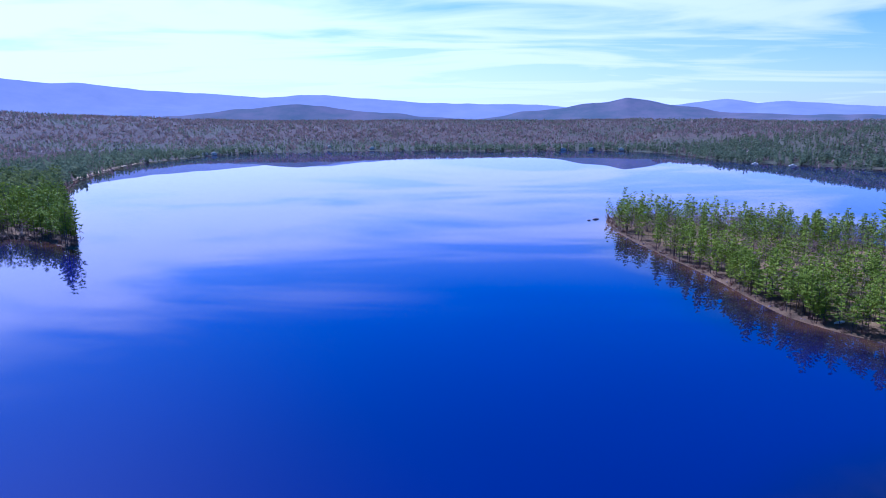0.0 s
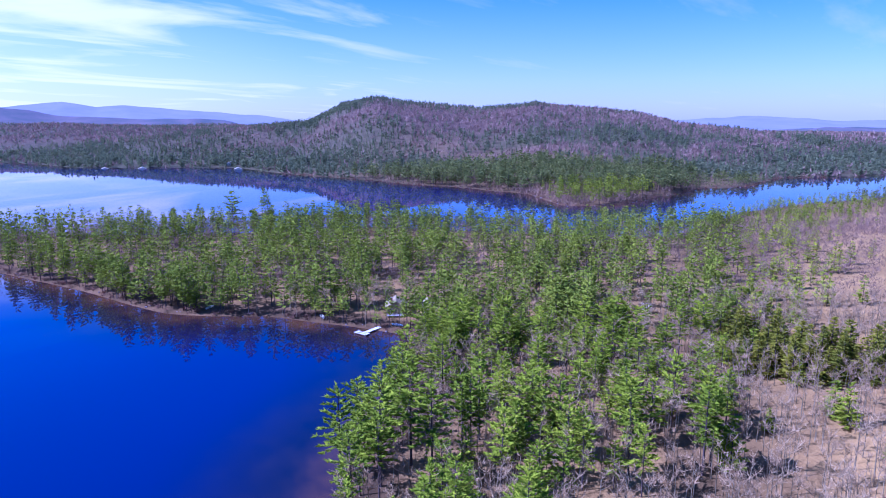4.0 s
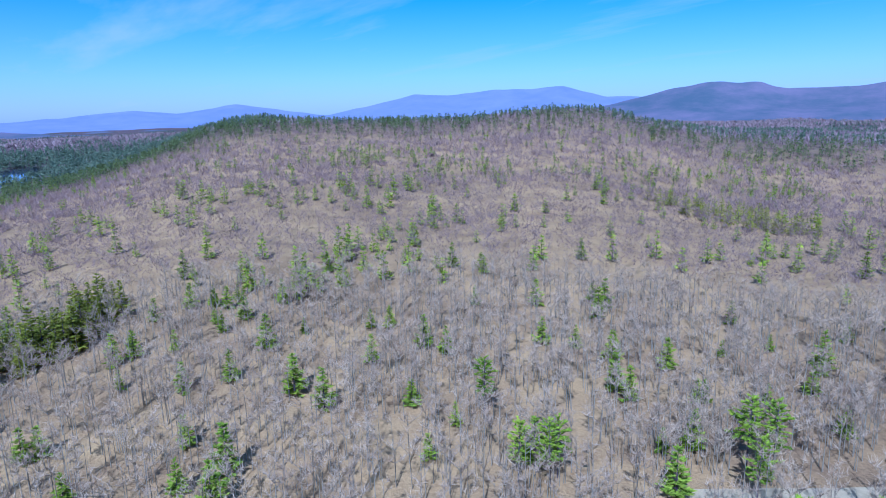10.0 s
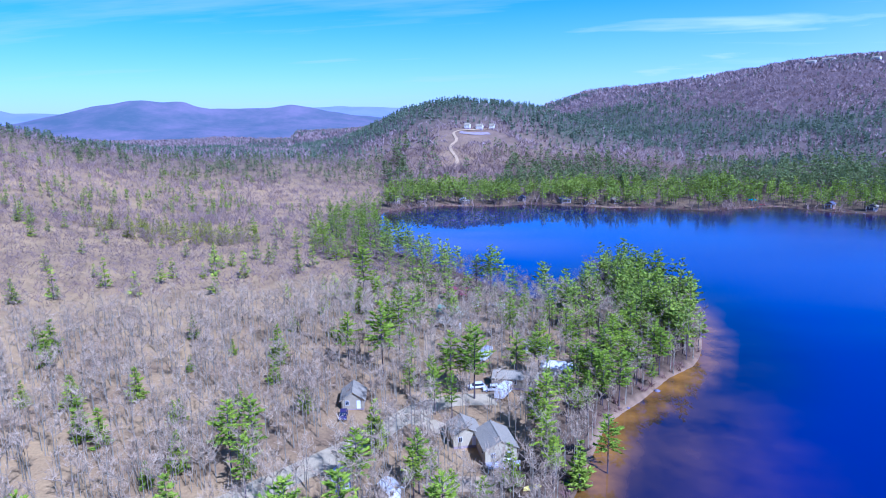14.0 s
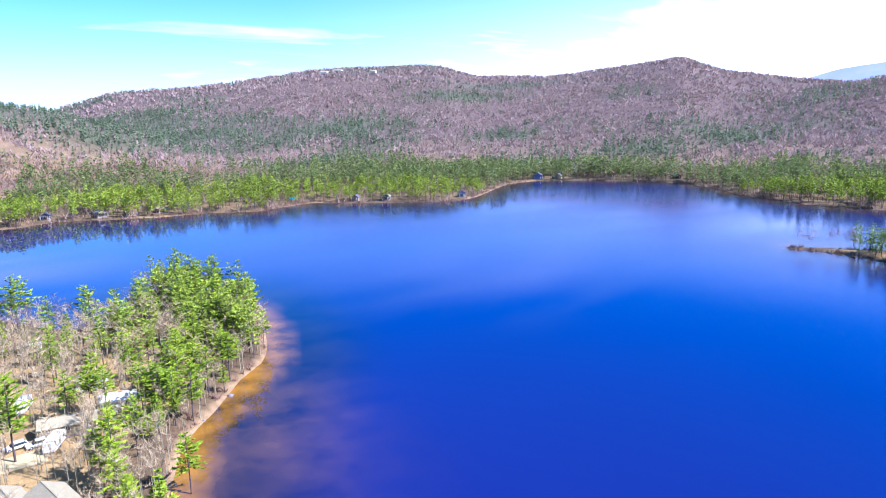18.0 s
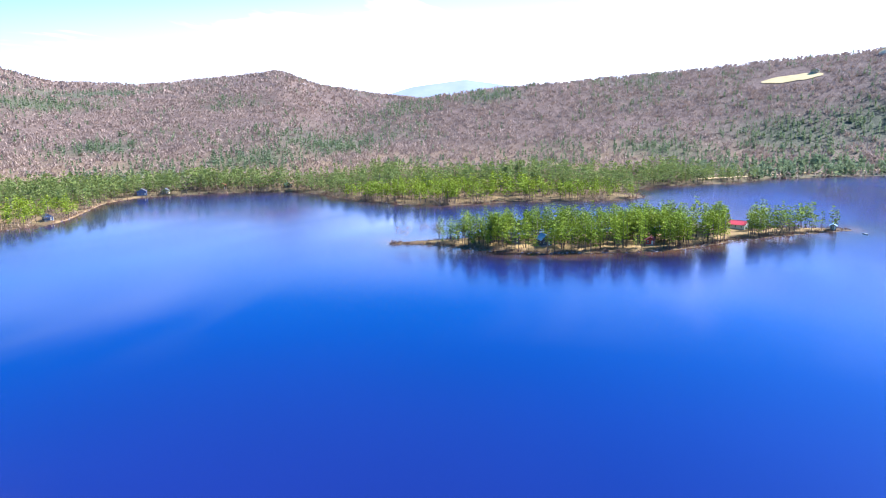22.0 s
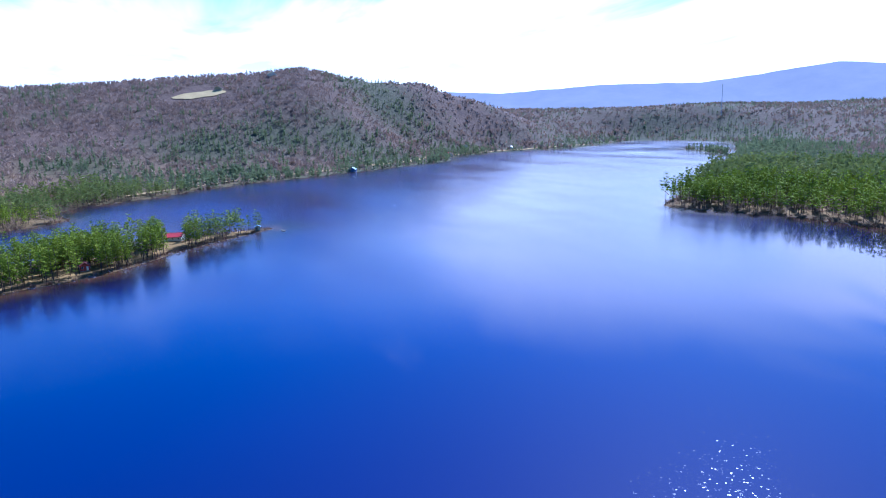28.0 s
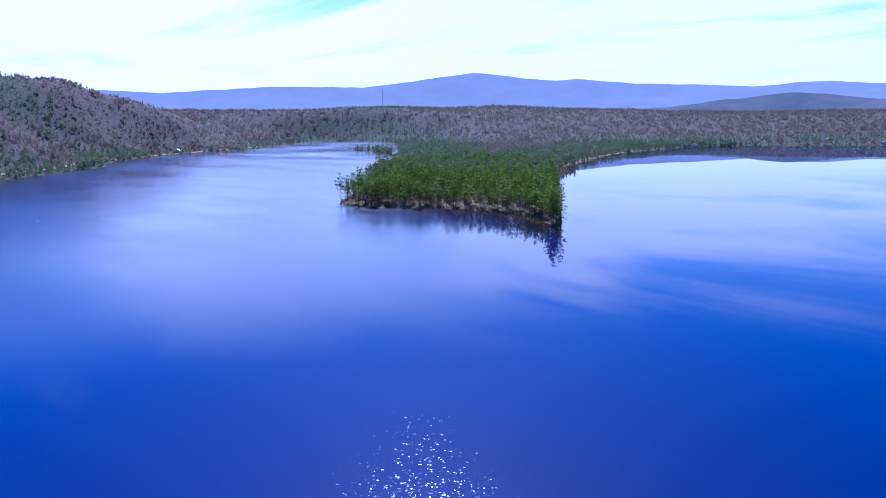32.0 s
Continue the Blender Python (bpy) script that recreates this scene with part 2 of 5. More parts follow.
def make_ground_material():
    m, nt, b = material("leaf_litter", 0.95, 0, 0.1)
    n1 = noise_of(nt, 0.012, 5.0, 0.6)
    n2 = noise_of(nt, 0.06, 6.0, 0.68)
    n3 = noise_of(nt, 1.7, 4.0, 0.6)
    litter = mix_of(nt, 0.5, ramp_of(nt, n1, [(0.3, (0.27, 0.155, 0.052)), (0.7, (0.58, 0.345, 0.090))]), ramp_of(nt, n2, [(0.3, (0.13, 0.074, 0.032)), (0.68, (0.76, 0.48, 0.120))]))
    litter = mix_of(nt, 0.3, litter, ramp_of(nt, n3, [(0.35, (0.13, 0.080, 0.042)), (0.65, (0.50, 0.33, 0.12))]))
    # brown floor under pines and on the bank, with tree shade in its colour
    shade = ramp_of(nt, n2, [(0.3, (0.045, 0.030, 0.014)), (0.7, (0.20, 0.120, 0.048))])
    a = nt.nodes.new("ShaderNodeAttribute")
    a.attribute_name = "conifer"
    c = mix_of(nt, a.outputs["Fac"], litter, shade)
    k = nt.nodes.new("ShaderNodeAttribute")
    k.attribute_name = "canopy"
    n4 = noise_of(nt, 0.09, 5.0, 0.7)
    crown = mix_of(nt, 0.55, ramp_of(nt, n1, [(0.3, (0.072, 0.046, 0.039)), (0.7, (0.132, 0.084, 0.067))]), ramp_of(nt, n4, [(0.35, (0.048, 0.031, 0.027)), (0.65, (0.148, 0.096, 0.077))]))
    crown = mix_of(nt, a.outputs["Fac"], crown, ramp_of(nt, n4, [(0.35, (0.045, 0.052, 0.026)), (0.65, (0.105, 0.112, 0.052))]))
    c = mix_of(nt, k.outputs["Fac"], c, crown)
    s = nt.nodes.new("ShaderNodeAttribute")
    s.attribute_name = "sand"
    c = mix_of(nt, s.outputs["Fac"], c, ramp_of(nt, n2, [(0.3, (0.18, 0.095, 0.038)), (0.7, (0.44, 0.28, 0.11))]))
    nt.links.new(c, b.inputs["Base Color"])
    # far off the crowns close up: their relief stands over that of the litter
    n5 = noise_of(nt, 0.11, 3.0, 0.6)
    hi = nt.nodes.new("ShaderNodeMath")
    hi.operation = "MULTIPLY"
    nt.links.new(n5, hi.inputs[0])
    nt.links.new(k.outputs["Fac"], hi.inputs[1])
    both_h = nt.nodes.new("ShaderNodeMath")
    both_h.operation = "MULTIPLY_ADD"
    nt.links.new(hi.outputs[0], both_h.inputs[0])
    both_h.inputs[1].default_value = 7.0
    nt.links.new(n3, both_h.inputs[2])
    bump_of(nt, b, both_h.outputs[0], 0.8, 0.5)
    return m


def make_water_material():
    m, nt, b = material("lake_water", 0.03, 0, 0.7)
    b.inputs["IOR"].default_value = 1.46
    n1 = noise_of(nt, 0.004, 3.0)
    deep = ramp_of(nt, n1, [(0.3, (0.0085, 0.0085, 0.060)), (0.7, (0.0115, 0.0112, 0.080))])
    a = nt.nodes.new("ShaderNodeAttribute")
    a.attribute_name = "shoal"
    n2 = noise_of(nt, 0.08, 4.0)
    brown = ramp_of(nt, n2, [(0.3, (0.050, 0.024, 0.006)), (0.7, (0.40, 0.170, 0.012))])
    # near-shore water is darkened: the shore trees' reflection is put into its colour
    sh = nt.nodes.new("ShaderNodeAttribute")
    sh.attribute_name = "dark_reflection"
    dark_reflection = ramp_of(nt, n2, [(0.3, (0.007, 0.006, 0.012)), (0.7, (0.020, 0.014, 0.016))])
    c = mix_of(nt, sh.outputs["Fac"], deep, dark_reflection)
    c = mix_of(nt, a.outputs["Fac"], c, brown)
    nt.links.new(c, b.inputs["Base Color"])
    rp = nt.nodes.new("ShaderNodeAttribute")
    rp.attribute_name = "ripple"
    w = noise_of(nt, 2.2, 1.0, 0.5, stretch=(1, 1.4, 1))
    u = nt.nodes.new("ShaderNodeBump")
    u.inputs["Distance"].default_value = 0.012
    nt.links.new(w, u.inputs["Height"])
    nt.links.new(rp.outputs["Fac"], u.inputs["Strength"])
    nt.links.new(u.outputs[0], b.inputs["Normal"])
    # small facets of wind-ruffled water, each tilted its own way
    tc = nt.nodes.new("ShaderNodeTexCoord")
    vo = nt.nodes.new("ShaderNodeTexVoronoi")
    vo.inputs["Scale"].default_value = 3.6
    nt.links.new(tc.outputs["Object"], vo.inputs["Vector"])
    wn = nt.nodes.new("ShaderNodeTexWhiteNoise")
    nt.links.new(vo.outputs["Color"], wn.inputs["Vector"])
    su = nt.nodes.new("ShaderNodeVectorMath")
    su.operation = "ADD"
    nt.links.new(vo.outputs["Color"], su.inputs[0])
    nt.links.new(wn.outputs["Color"], su.inputs[1])
    ce = nt.nodes.new("ShaderNodeVectorMath")
    ce.operation = "SUBTRACT"
    nt.links.new(su.outputs[0], ce.inputs[0])
    ce.inputs[1].default_value = (1.0, 1.0, 1.0)
    sm = nt.nodes.new("ShaderNodeVectorMath")
    sm.operation = "MULTIPLY_ADD"
    nt.links.new(ce.outputs[0], sm.inputs[0])
    sm.inputs[1].default_value = (0.114, 0.114, 0.0)
    sm.inputs[2].default_value = (0.0, 0.0, 1.0)
    no = nt.nodes.new("ShaderNodeVectorMath")
    no.operation = "NORMALIZE"
    nt.links.new(sm.outputs[0], no.inputs[0])
    gl = nt.nodes.new("ShaderNodeBsdfGlossy")
    gl.distribution = "BECKMANN"
    gl.inputs["Roughness"].default_value = 0.16
    gl.inputs["Color"].default_value = (0.006, 0.006, 0.006, 1)
    nt.links.new(no.outputs[0], gl.inputs["Normal"])
    both_sh = nt.nodes.new("ShaderNodeAddShader")
    nt.links.new(b.outputs[0], both_sh.inputs[0])
    nt.links.new(gl.outputs[0], both_sh.inputs[1])
    nt.links.new(both_sh.outputs[0], nt.nodes["Material Output"].inputs[0])
    r = noise_of(nt, 0.004, 4.0, stretch=(1, 2.5, 1))
    br = nt.nodes.new("ShaderNodeAttribute")
    br.attribute_name = "breeze"
    mr = nt.nodes.new("ShaderNodeMath")
    mr.operation = "MULTIPLY"
    nt.links.new(r, mr.inputs[0])
    nt.links.new(br.outputs["Fac"], mr.inputs[1])
    nt.links.new(mr.outputs[0], b.inputs["Roughness"])
    return m


M_GROUND = make_ground_material()
M_WATER = make_water_material()

# ---- plan of the lake, metres from the point under the camera ----
SHORE_EAST = [(-18, -143), (-8, -110), (8, -70), (24, -22), (36, 18), (50, 48), (66, 72), (86, 90), (120, 106), (156, 124), (155, 139), (152, 154), (147, 170), (142, 188), (131, 203), (122, 221),
              (120, 246), (119, 280), (114, 323), (110, 360), (108, 400), (112, 447), (130, 466), (165, 440), (195, 405), (245, 345), (305, 300), (335, 230), (372, 150), (392, 122), (464, 118),
              (536, 108), (580, 92), (677, 42), (809, -14), (950, -60), (1180, -105)]
SHORE_NORTH = [(1231, -53), (977, 52), (890, 100), (855, 145), (723, 152), (680, 184), (595, 194), (508, 207), (480, 238), (538, 306), (540, 340), (553, 400), (545, 457), (560, 530), (560, 680),
               (590, 845), (494, 988), (455, 1063), (450, 1290), (325, 1440), (110, 1430), (-101, 1485), (-259, 1490), (-440, 1400), (-478, 1300), (-508, 1125), (-493, 993), (-442, 790),
               (-378, 640), (-290, 500), (-215, 375)]
SHORE_WEST = [(-205, 353), (-243, 386), (-272, 390), (-319, 386), (-379, 362), (-412, 352), (-470, 425), (-560, 540), (-690, 690), (-840, 870), (-1050, 1085), (-1287, 1311), (-1541, 1359), (-1641, 1270),
              (-1472, 1050), (-1350, 857), (-1345, 700), (-1225, 510), (-1107, 455), (-954, 228), (-872, 100), (-810, 20), (-749, -24), (-690, -94), (-640, -108), (-596, -87), (-559, -121), (-528, -186),
              (-481, -241), (-484, -285), (-498, -338)]
SHORE_SOUTH = [(-527, -390), (-536, -432), (-505, -486), (-450, -542), (-400, -536), (-320, -472), (-289, -458), (-260, -472), (-210, -505), (-189, -527), (-136, -505), (-100, -519), (-62, -521),
               (-3, -543), (27, -528), (54, -532), (84, -528), (113, -490), (100, -420), (80, -352), (50, -315), (28, -288), (8, -258), (-10, -247), (-24, -258), (-24, -282), (-36, -291), (-51, -272),
               (-58, -240), (-56, -212), (-52, -195), (-47, -183), (-38, -173), (-28, -157)]
ISLAND = [(-320, -189), (-326, -163), (-323, -134), (-325, -102), (-338, -73), (-351, -47), (-371, -27), (-404, -4), (-431, 23), (-461, 55), (-468, 58), (-463, 30), (-447, -12), (-424, -55),
          (-390, -102), (-368, -140), (-345, -166), (-326, -190)]
ISLET = [(-1121, 1007), (-998, 953), (-878, 879), (-872, 893), (-990, 985), (-1110, 1022)]


def smooth_loop(pts, step):
    """A closed outline through the points, rounded, with a ragged edge."""
    p = np.array(pts, float)
    n = len(p)
    out = []
    for i in range(n):
        a, b, c, d = p[i - 1], p[i], p[(i + 1) % n], p[(i + 2) % n]
        k = max(2, int(np.linalg.norm(c - b) / step))
        t = (np.arange(k) / k)[:, None]
        out.append(0.5 * (2 * b + (c - a) * t + (2 * a - 5 * b + 4 * c - d) * t ** 2 + (3 * b - a - 3 * c + d) * t ** 3) * 0.5 + 0.5 * (b + (c - b) * t))
    return np.concatenate(out)


LAKE = smooth_loop(SHORE_EAST + SHORE_NORTH + SHORE_WEST + SHORE_SOUTH, 14)
LANDS = [smooth_loop(ISLAND, 10), smooth_loop(ISLET, 14)]

LATTICE = np.random.RandomState(5).rand(256, 256)


def wave(x, y, size, seed=0):
    """Smooth random field from 0 to 1 with features of the given size."""
    u, v = np.asarray(x) / size + seed * 17.31, np.asarray(y) / size + seed * 9.77
    i, j = np.floor(u).astype(int), np.floor(v).astype(int)
    a, b = u - i, v - j
    a, b = a * a * (3 - 2 * a), b * b * (3 - 2 * b)
    g = lambda p, q: LATTICE[p % 256, q % 256]
    return (g(i, j) * (1 - a) + g(i + 1, j) * a) * (1 - b) + (g(i, j + 1) * (1 - a) + g(i + 1, j + 1) * a) * b


def fbm(x, y, size, seed=0):
    return (wave(x, y, size, seed) + 0.5 * wave(x, y, size / 2, seed + 1) + 0.25 * wave(x, y, size / 4, seed + 2)) / 1.75


def sdf_loop(x, y, loop):
    """Distance to a closed outline, negative inside."""
    px, py = x.ravel(), y.ravel()
    best = np.full(px.shape, 1e18)
    inside = np.zeros(px.shape, bool)
    for a, b in zip(loop, np.roll(loop, -1, 0)):
        e = b - a
        t = np.clip(((px - a[0]) * e[0] + (py - a[1]) * e[1]) / max(e @ e, 1e-9), 0, 1)
        best = np.minimum(best, (px - a[0] - t * e[0]) ** 2 + (py - a[1] - t * e[1]) ** 2)
        if abs(e[1]) > 1e-9:
            cross = (a[1] > py) != (b[1] > py)
            inside ^= cross & (px < a[0] + (py - a[1]) / e[1] * e[0])
    d = np.sqrt(best)
    return np.where(inside, -d, d).reshape(x.shape)


def inland(x, y):
    """Metres inland of the nearest shore, negative on water."""
    s = sdf_loop(x, y, LAKE)
    for isle in LANDS:
        s = np.maximum(s, -sdf_loop(x, y, isle))
    return s


def ease(t):
    t = np.clip(t, 0, 1)
    return t * t * (3 - 2 * t)


# ridges: distance of the crest, its foot, how it falls behind, and the crest's height by bearing
RIDGES = [
    (860, 150, 900, [(74, 0), (82, 7), (90, 22), (99, 42), (105, 54), (110, 57), (119, 52), (128, 51), (135, 59), (139, 58), (143, 42), (150, 26), (160, 18), (168, 10), (174, 0)]),
    (1500, 620, 1200, [(18, 20), (26, 30), (33, 42), (38, 54), (41.5, 62), (44.5, 101), (47.3, 114), (50, 103), (56, 83), (61, 93), (65.5, 76), (69.6, 62), (72, 46), (79, 24), (87, 18), (95, 10), (105, 0)]),
    (1120, 600, 700, [(160, 8), (165, 38), (169, 75), (172, 88), (174, 92), (177, 86), (180, 79), (184, 58), (188, 36), (193, 18), (198, 6), (206, 0)]),
    (2000, 720, 1500, [(160, 30), (176, 60), (181, 92), (185, 133), (190, 146), (193.5, 160), (200.6, 198), (210.8, 205), (214.5, 170), (219.5, 163), (225, 180), (230.8, 206), (234, 162), (238.6, 137),
                       (244, 120), (252, 110), (262, 100), (275, 60), (285, 30)]),
    (2450, 1450, 1500, [(276, 40), (286, 92), (292, 106), (300, 100), (308, 98), (316, 96), (324, 92), (332, 80), (340, 64), (350, 56), (358, 52), (8, 50), (16, 50), (24, 46), (34, 40), (42, 20)]),
    (1600, 800, 1200, [(232, 60), (240, 104), (247, 124), (254.5, 140), (262.4, 155), (270.5, 170), (276, 179), (280.2, 193), (283, 172), (286, 162), (290.4, 160), (293, 134), (296, 106), (300, 75), (305, 45), (312, 20), (320, 12)]),
]


def ridge_height(x, y):
    r = np.hypot(x, y)
    az = np.degrees(np.arctan2(x, y)) % 360
    h = np.zeros_like(r)
    for crest, foot, back, prof in RIDGES:
        a = np.array([p[0] for p in prof], float)
        a = np.degrees(np.unwrap(np.radians(a)))
        v = np.array([p[1] for p in prof], float)
        rel = (az - a[0] + 20) % 360 - 20 + a[0]
        crestline = np.interp(rel, a, v, left=0, right=0)
        fade = ease((rel - a[0] + 8) / 8) * ease((a[-1] + 8 - rel) / 8)
        wob = crest * (1 + 0.05 * (wave(x, y, 420, 3) - 0.5))
        t = np.where(r < wob, ease((r - foot) / (wob - foot)), 1 - 0.75 * ease((r - wob) / back))
        h = np.maximum(h, crestline * fade * t)
    return h


def ground_height(x, y, s):
    """Height of the ground, given the metres inland."""
    r = np.hypot(x, y)
    up = 0.9 * (1 - np.exp(-np.maximum(s, 0) / 3)) + 0.025 * np.clip(s, 0, 220)
    up = up + (fbm(x, y, 160, 7) - 0.45) * 9 * ease(s / 160) + (wave(x, y, 30, 9) - 0.5) * 1.2 * ease(s / 25)
    up = up + ridge_height(x, y) * ease((s - 10) / 260)
    up = up + (fbm(x, y, 330, 12) - 0.5) * 22 * ease((r - 900) / 700) * ease(s / 300)
    return np.where(s > 0, up, np.maximum(0.22 * s, -6))


# pine stands on the hills: x, y, half-widths
PINE_PATCHES = [(-423, -1040, 130, 80), (-240, -1110, 90, 70), (-60, -915, 60, 60), (-300, -800, 110, 50), (-640, -852, 70, 40), (-700, -630, 90, 60), (-755, -1172, 120, 50), (-983, -1310, 190, 70), (-1276, -504, 60, 60),
                (-842, -590, 80, 55), (-1062, 44, 70, 90), (-1117, 150, 65, 70), (-1151, 279, 75, 70), (-1420, 430, 130, 100), (-967, -119, 50, 70), (960, 960, 200, 80), (836, 942, 120, 70), (998, 402, 90, 90), (700, 350, 90, 60)]


def conifer_share(x, y, s):
    """How much of the wood is pine and spruce, 0 to 1."""
    r = np.hypot(x, y)
    az = np.degrees(np.arctan2(x, y)) % 360
    n = fbm(x, y, 190, 21)
    west = (az > 222) & (az < 308) & (r > 700)
    shore = 1 - ease((s - np.where(west, 45, 120) + 110 * (wave(x, y, 130, 24) - 0.5)) / np.where(west, 70, 150))
    c = 0.06 + 0.62 * ease((n - 0.56) / 0.12) + 0.34 * ease((wave(x, y, 75, 23) - 0.60) / 0.2)
    c = c * (1 - 0.5 * ease((r - 900) / 300) * ease((az - 190) / 10) * (az < 305))
    for qx, qy, qa, qb in PINE_PATCHES:
        c = np.maximum(c, 1.1 * np.exp(-((x - qx) / qa) ** 2 - ((y - qy) / qb) ** 2))
    c = np.maximum(c, 0.86 * shore)
    hill = ease((az - 70 - (460 - np.minimum(r, 460)) * 0.02) / 14) * ease((172 - az) / 8) * (r < 1000)
    top = ease((r - 560) / 180) * (0.25 + 0.5 * ease((118 - az) / 12))
    near = 0.05 + 0.30 * ease((n - 0.62) / 0.12) + top
    edge = 0.8 * (1 - ease((s - 26) / 26))
    c = c * (1 - hill) + np.maximum(near, np.maximum(edge * (az > 158), 0.75 * (1 - ease((s - 50) / 50)) * (az < 108))) * hill
    north = ease((76 - az) / 8) * (r < 640)
    c = np.where(north > 0.01, np.maximum(c * (1 - north), north * (0.18 + 0.85 * n)), c)
    knoll = ease((r - 860) / 120) * ease((az - 158) / 8) * ease((196 - az) / 8) * (r < 1400)
    c = np.maximum(c, 0.85 * knoll)
    c = np.where((x > 25) & (x < 130) & (y < -640) & (y > -885), 0.04, c)
    village = (x > -70) & (x < 75) & (y < -95) & (y > -300)
    tip = (x < -30) & (y < -195)
    c = np.where(village & ~tip, np.where((x < -12) & (s < 16), 0.6, 0.25), c)
    far = ease((r - 1150) / 500) * ((az > 300) | (az < 34))
    c = c + 0.06 * ease((r - 700) / 200) * ((az > 25) & (az < 95))
    return np.clip(np.maximum(c, far * (0.10 + 0.55 * n)), 0, 1)


def mesh_object(name, verts, faces, mat, parent=None, attrs=None, smooth=False, second=None, slots=None):
    """One mesh from arrays: faces are triangles or quads of one size."""
    me = bpy.data.meshes.new(name)
    verts = np.asarray(verts, np.float32)
    faces = np.asarray(faces, np.int32)
    k = faces.shape[1]
    me.vertices.add(len(verts))
    me.vertices.foreach_set("co", verts.ravel())
    me.loops.add(faces.size)
    me.loops.foreach_set("vertex_index", faces.ravel())
    me.polygons.add(len(faces))
    me.polygons.foreach_set("loop_start", np.arange(0, faces.size, k, dtype=np.int32))
    me.polygons.foreach_set("loop_total", np.full(len(faces), k, np.int32))
    if smooth:
        me.polygons.foreach_set("use_smooth", np.ones(len(faces), bool))
    for key, val in (attrs or {}).items():
        me.attributes.new(key, "FLOAT", "POINT").data.foreach_set("value", np.asarray(val, np.float32).ravel())
    me.materials.append(mat)
    if second is not None:
        me.materials.append(second)
        me.polygons.foreach_set("material_index", np.asarray(slots, np.int32))
    me.update(calc_edges=True)
    ob = new(name, me)
    ob.parent = parent
    return ob


def polar_sheet(radii, count):
    """Points and quads of a round sheet about the origin."""
    a = np.linspace(0, 2 * np.pi, count, endpoint=False)
    R, A = np.meshgrid(radii, a, indexing="ij")
    x, y = R * np.sin(A), R * np.cos(A)
    i, j = np.meshgrid(np.arange(len(radii) - 1), np.arange(count), indexing="ij")
    jn = (j + 1) % count
    q = np.stack([i * count + j, i * count + jn, (i + 1) * count + jn, (i + 1) * count + j], -1).reshape(-1, 4)[:, ::-1]
    return x, y, q


RADII = np.concatenate([[0.5], np.arange(10, 60, 10), np.geomspace(60, 800, 130), np.geomspace(816, 4950, 70)])
gx, gy, gq = polar_sheet(RADII, 720)
gs = inland(gx, gy)
gz = ground_height(gx, gy, gs)
GROUND = (np.log(RADII), gz)
SHORE = (np.log(RADII), gs)


def on_grid(table, x, y):
    """Looks a value up on the polar sheet."""
    lr, v = table
    r = np.log(np.maximum(np.hypot(x, y), 0.5))
    i = np.clip(np.searchsorted(lr, r) - 1, 0, len(lr) - 2)
    t = (r - lr[i]) / (lr[i + 1] - lr[i])
    a = (np.degrees(np.arctan2(x, y)) % 360) / 360 * 720
    j = np.floor(a).astype(int)
    u = a - j
    j0, j1 = j % 720, (j + 1) % 720
    return (v[i, j0] * (1 - u) + v[i, j1] * u) * (1 - t) + (v[i + 1, j0] * (1 - u) + v[i + 1, j1] * u) * t


def height_at(x, y):
    return float(on_grid(GROUND, np.array([x]), np.array([y]))[0])


sand = (1 - ease((gs - 0.2) / 1.0)) * ease((gs + 4) / 3) * (0.04 + 0.16 * wave(gx, gy, 45, 31))
beach = (gx > -560) & (gx < -330) & (gy > 560) & (gy < 1250)
for bx, by, br in ((-182, -525, 26), (-335, -478, 34), (-405, -540, 40), (-40, -185, 26), (-25, -150, 30), (45, -532, 30), (-60, -520, 26)):
    beach = beach | ((gx - bx) ** 2 + (gy - by) ** 2 < br * br)
sand = np.maximum(sand, beach * (1 - ease((gs - 0.8) / 1.6)))
# conifer also darkens the shore bank, for brush and painted shadow under trees
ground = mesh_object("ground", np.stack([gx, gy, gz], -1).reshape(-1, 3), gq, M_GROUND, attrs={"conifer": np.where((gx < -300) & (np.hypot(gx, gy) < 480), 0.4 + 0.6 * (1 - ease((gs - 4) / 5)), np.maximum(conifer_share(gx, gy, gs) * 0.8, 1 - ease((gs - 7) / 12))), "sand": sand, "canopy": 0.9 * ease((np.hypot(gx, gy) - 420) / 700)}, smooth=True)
tagged(ground, "wooded hills with tan leaf litter and sandy lake shore", "ground", kind="structure")

wr = np.concatenate([[0.5], np.geomspace(12, 2300, 100)])
wx, wy, wq = polar_sheet(wr, 300)
ws = inland(wx, wy)
shoal = (1 - ease((-ws - 2) / 9)) * (0.25 + 0.75 * ((wx > -110) & (wx < 10) & (wy > -260) & (wy < -100)))
shoal = np.maximum(shoal, 0.22 * np.exp(-(((wx + 34) / 20) ** 2 + ((wy + 145) / 34) ** 2)))
wd = np.hypot(wx, wy)
waz = np.degrees(np.arctan2(wx, wy)) % 360
# band off every shore that carries the painted dark reflection
dark_reflection = 0.92 * (1 - ease((-ws - 8) / 34))
ripple = 0.012 + 0.08 * ease((waz - 190) / 30) * ease((300 - waz) / 25)
breeze = 0.012 + 0.38 * ease((waz - 225) / 40) * ease((332 - waz) / 22) * ease((wd - 150) / 160) + 0.26 * ease((waz - 170) / 30) * ease((262 - waz) / 30) * ease((wd - 180) / 160)
water = mesh_object("water", np.stack([wx, wy, np.zeros_like(wx)], -1).reshape(-1, 3), wq, M_WATER, attrs={"shoal": shoal, "dark_reflection": dark_reflection, "ripple": ripple, "breeze": breeze}, smooth=True)
tagged(water, "calm deep blue lake with amber shallows by the shore", "lake", kind="structure")

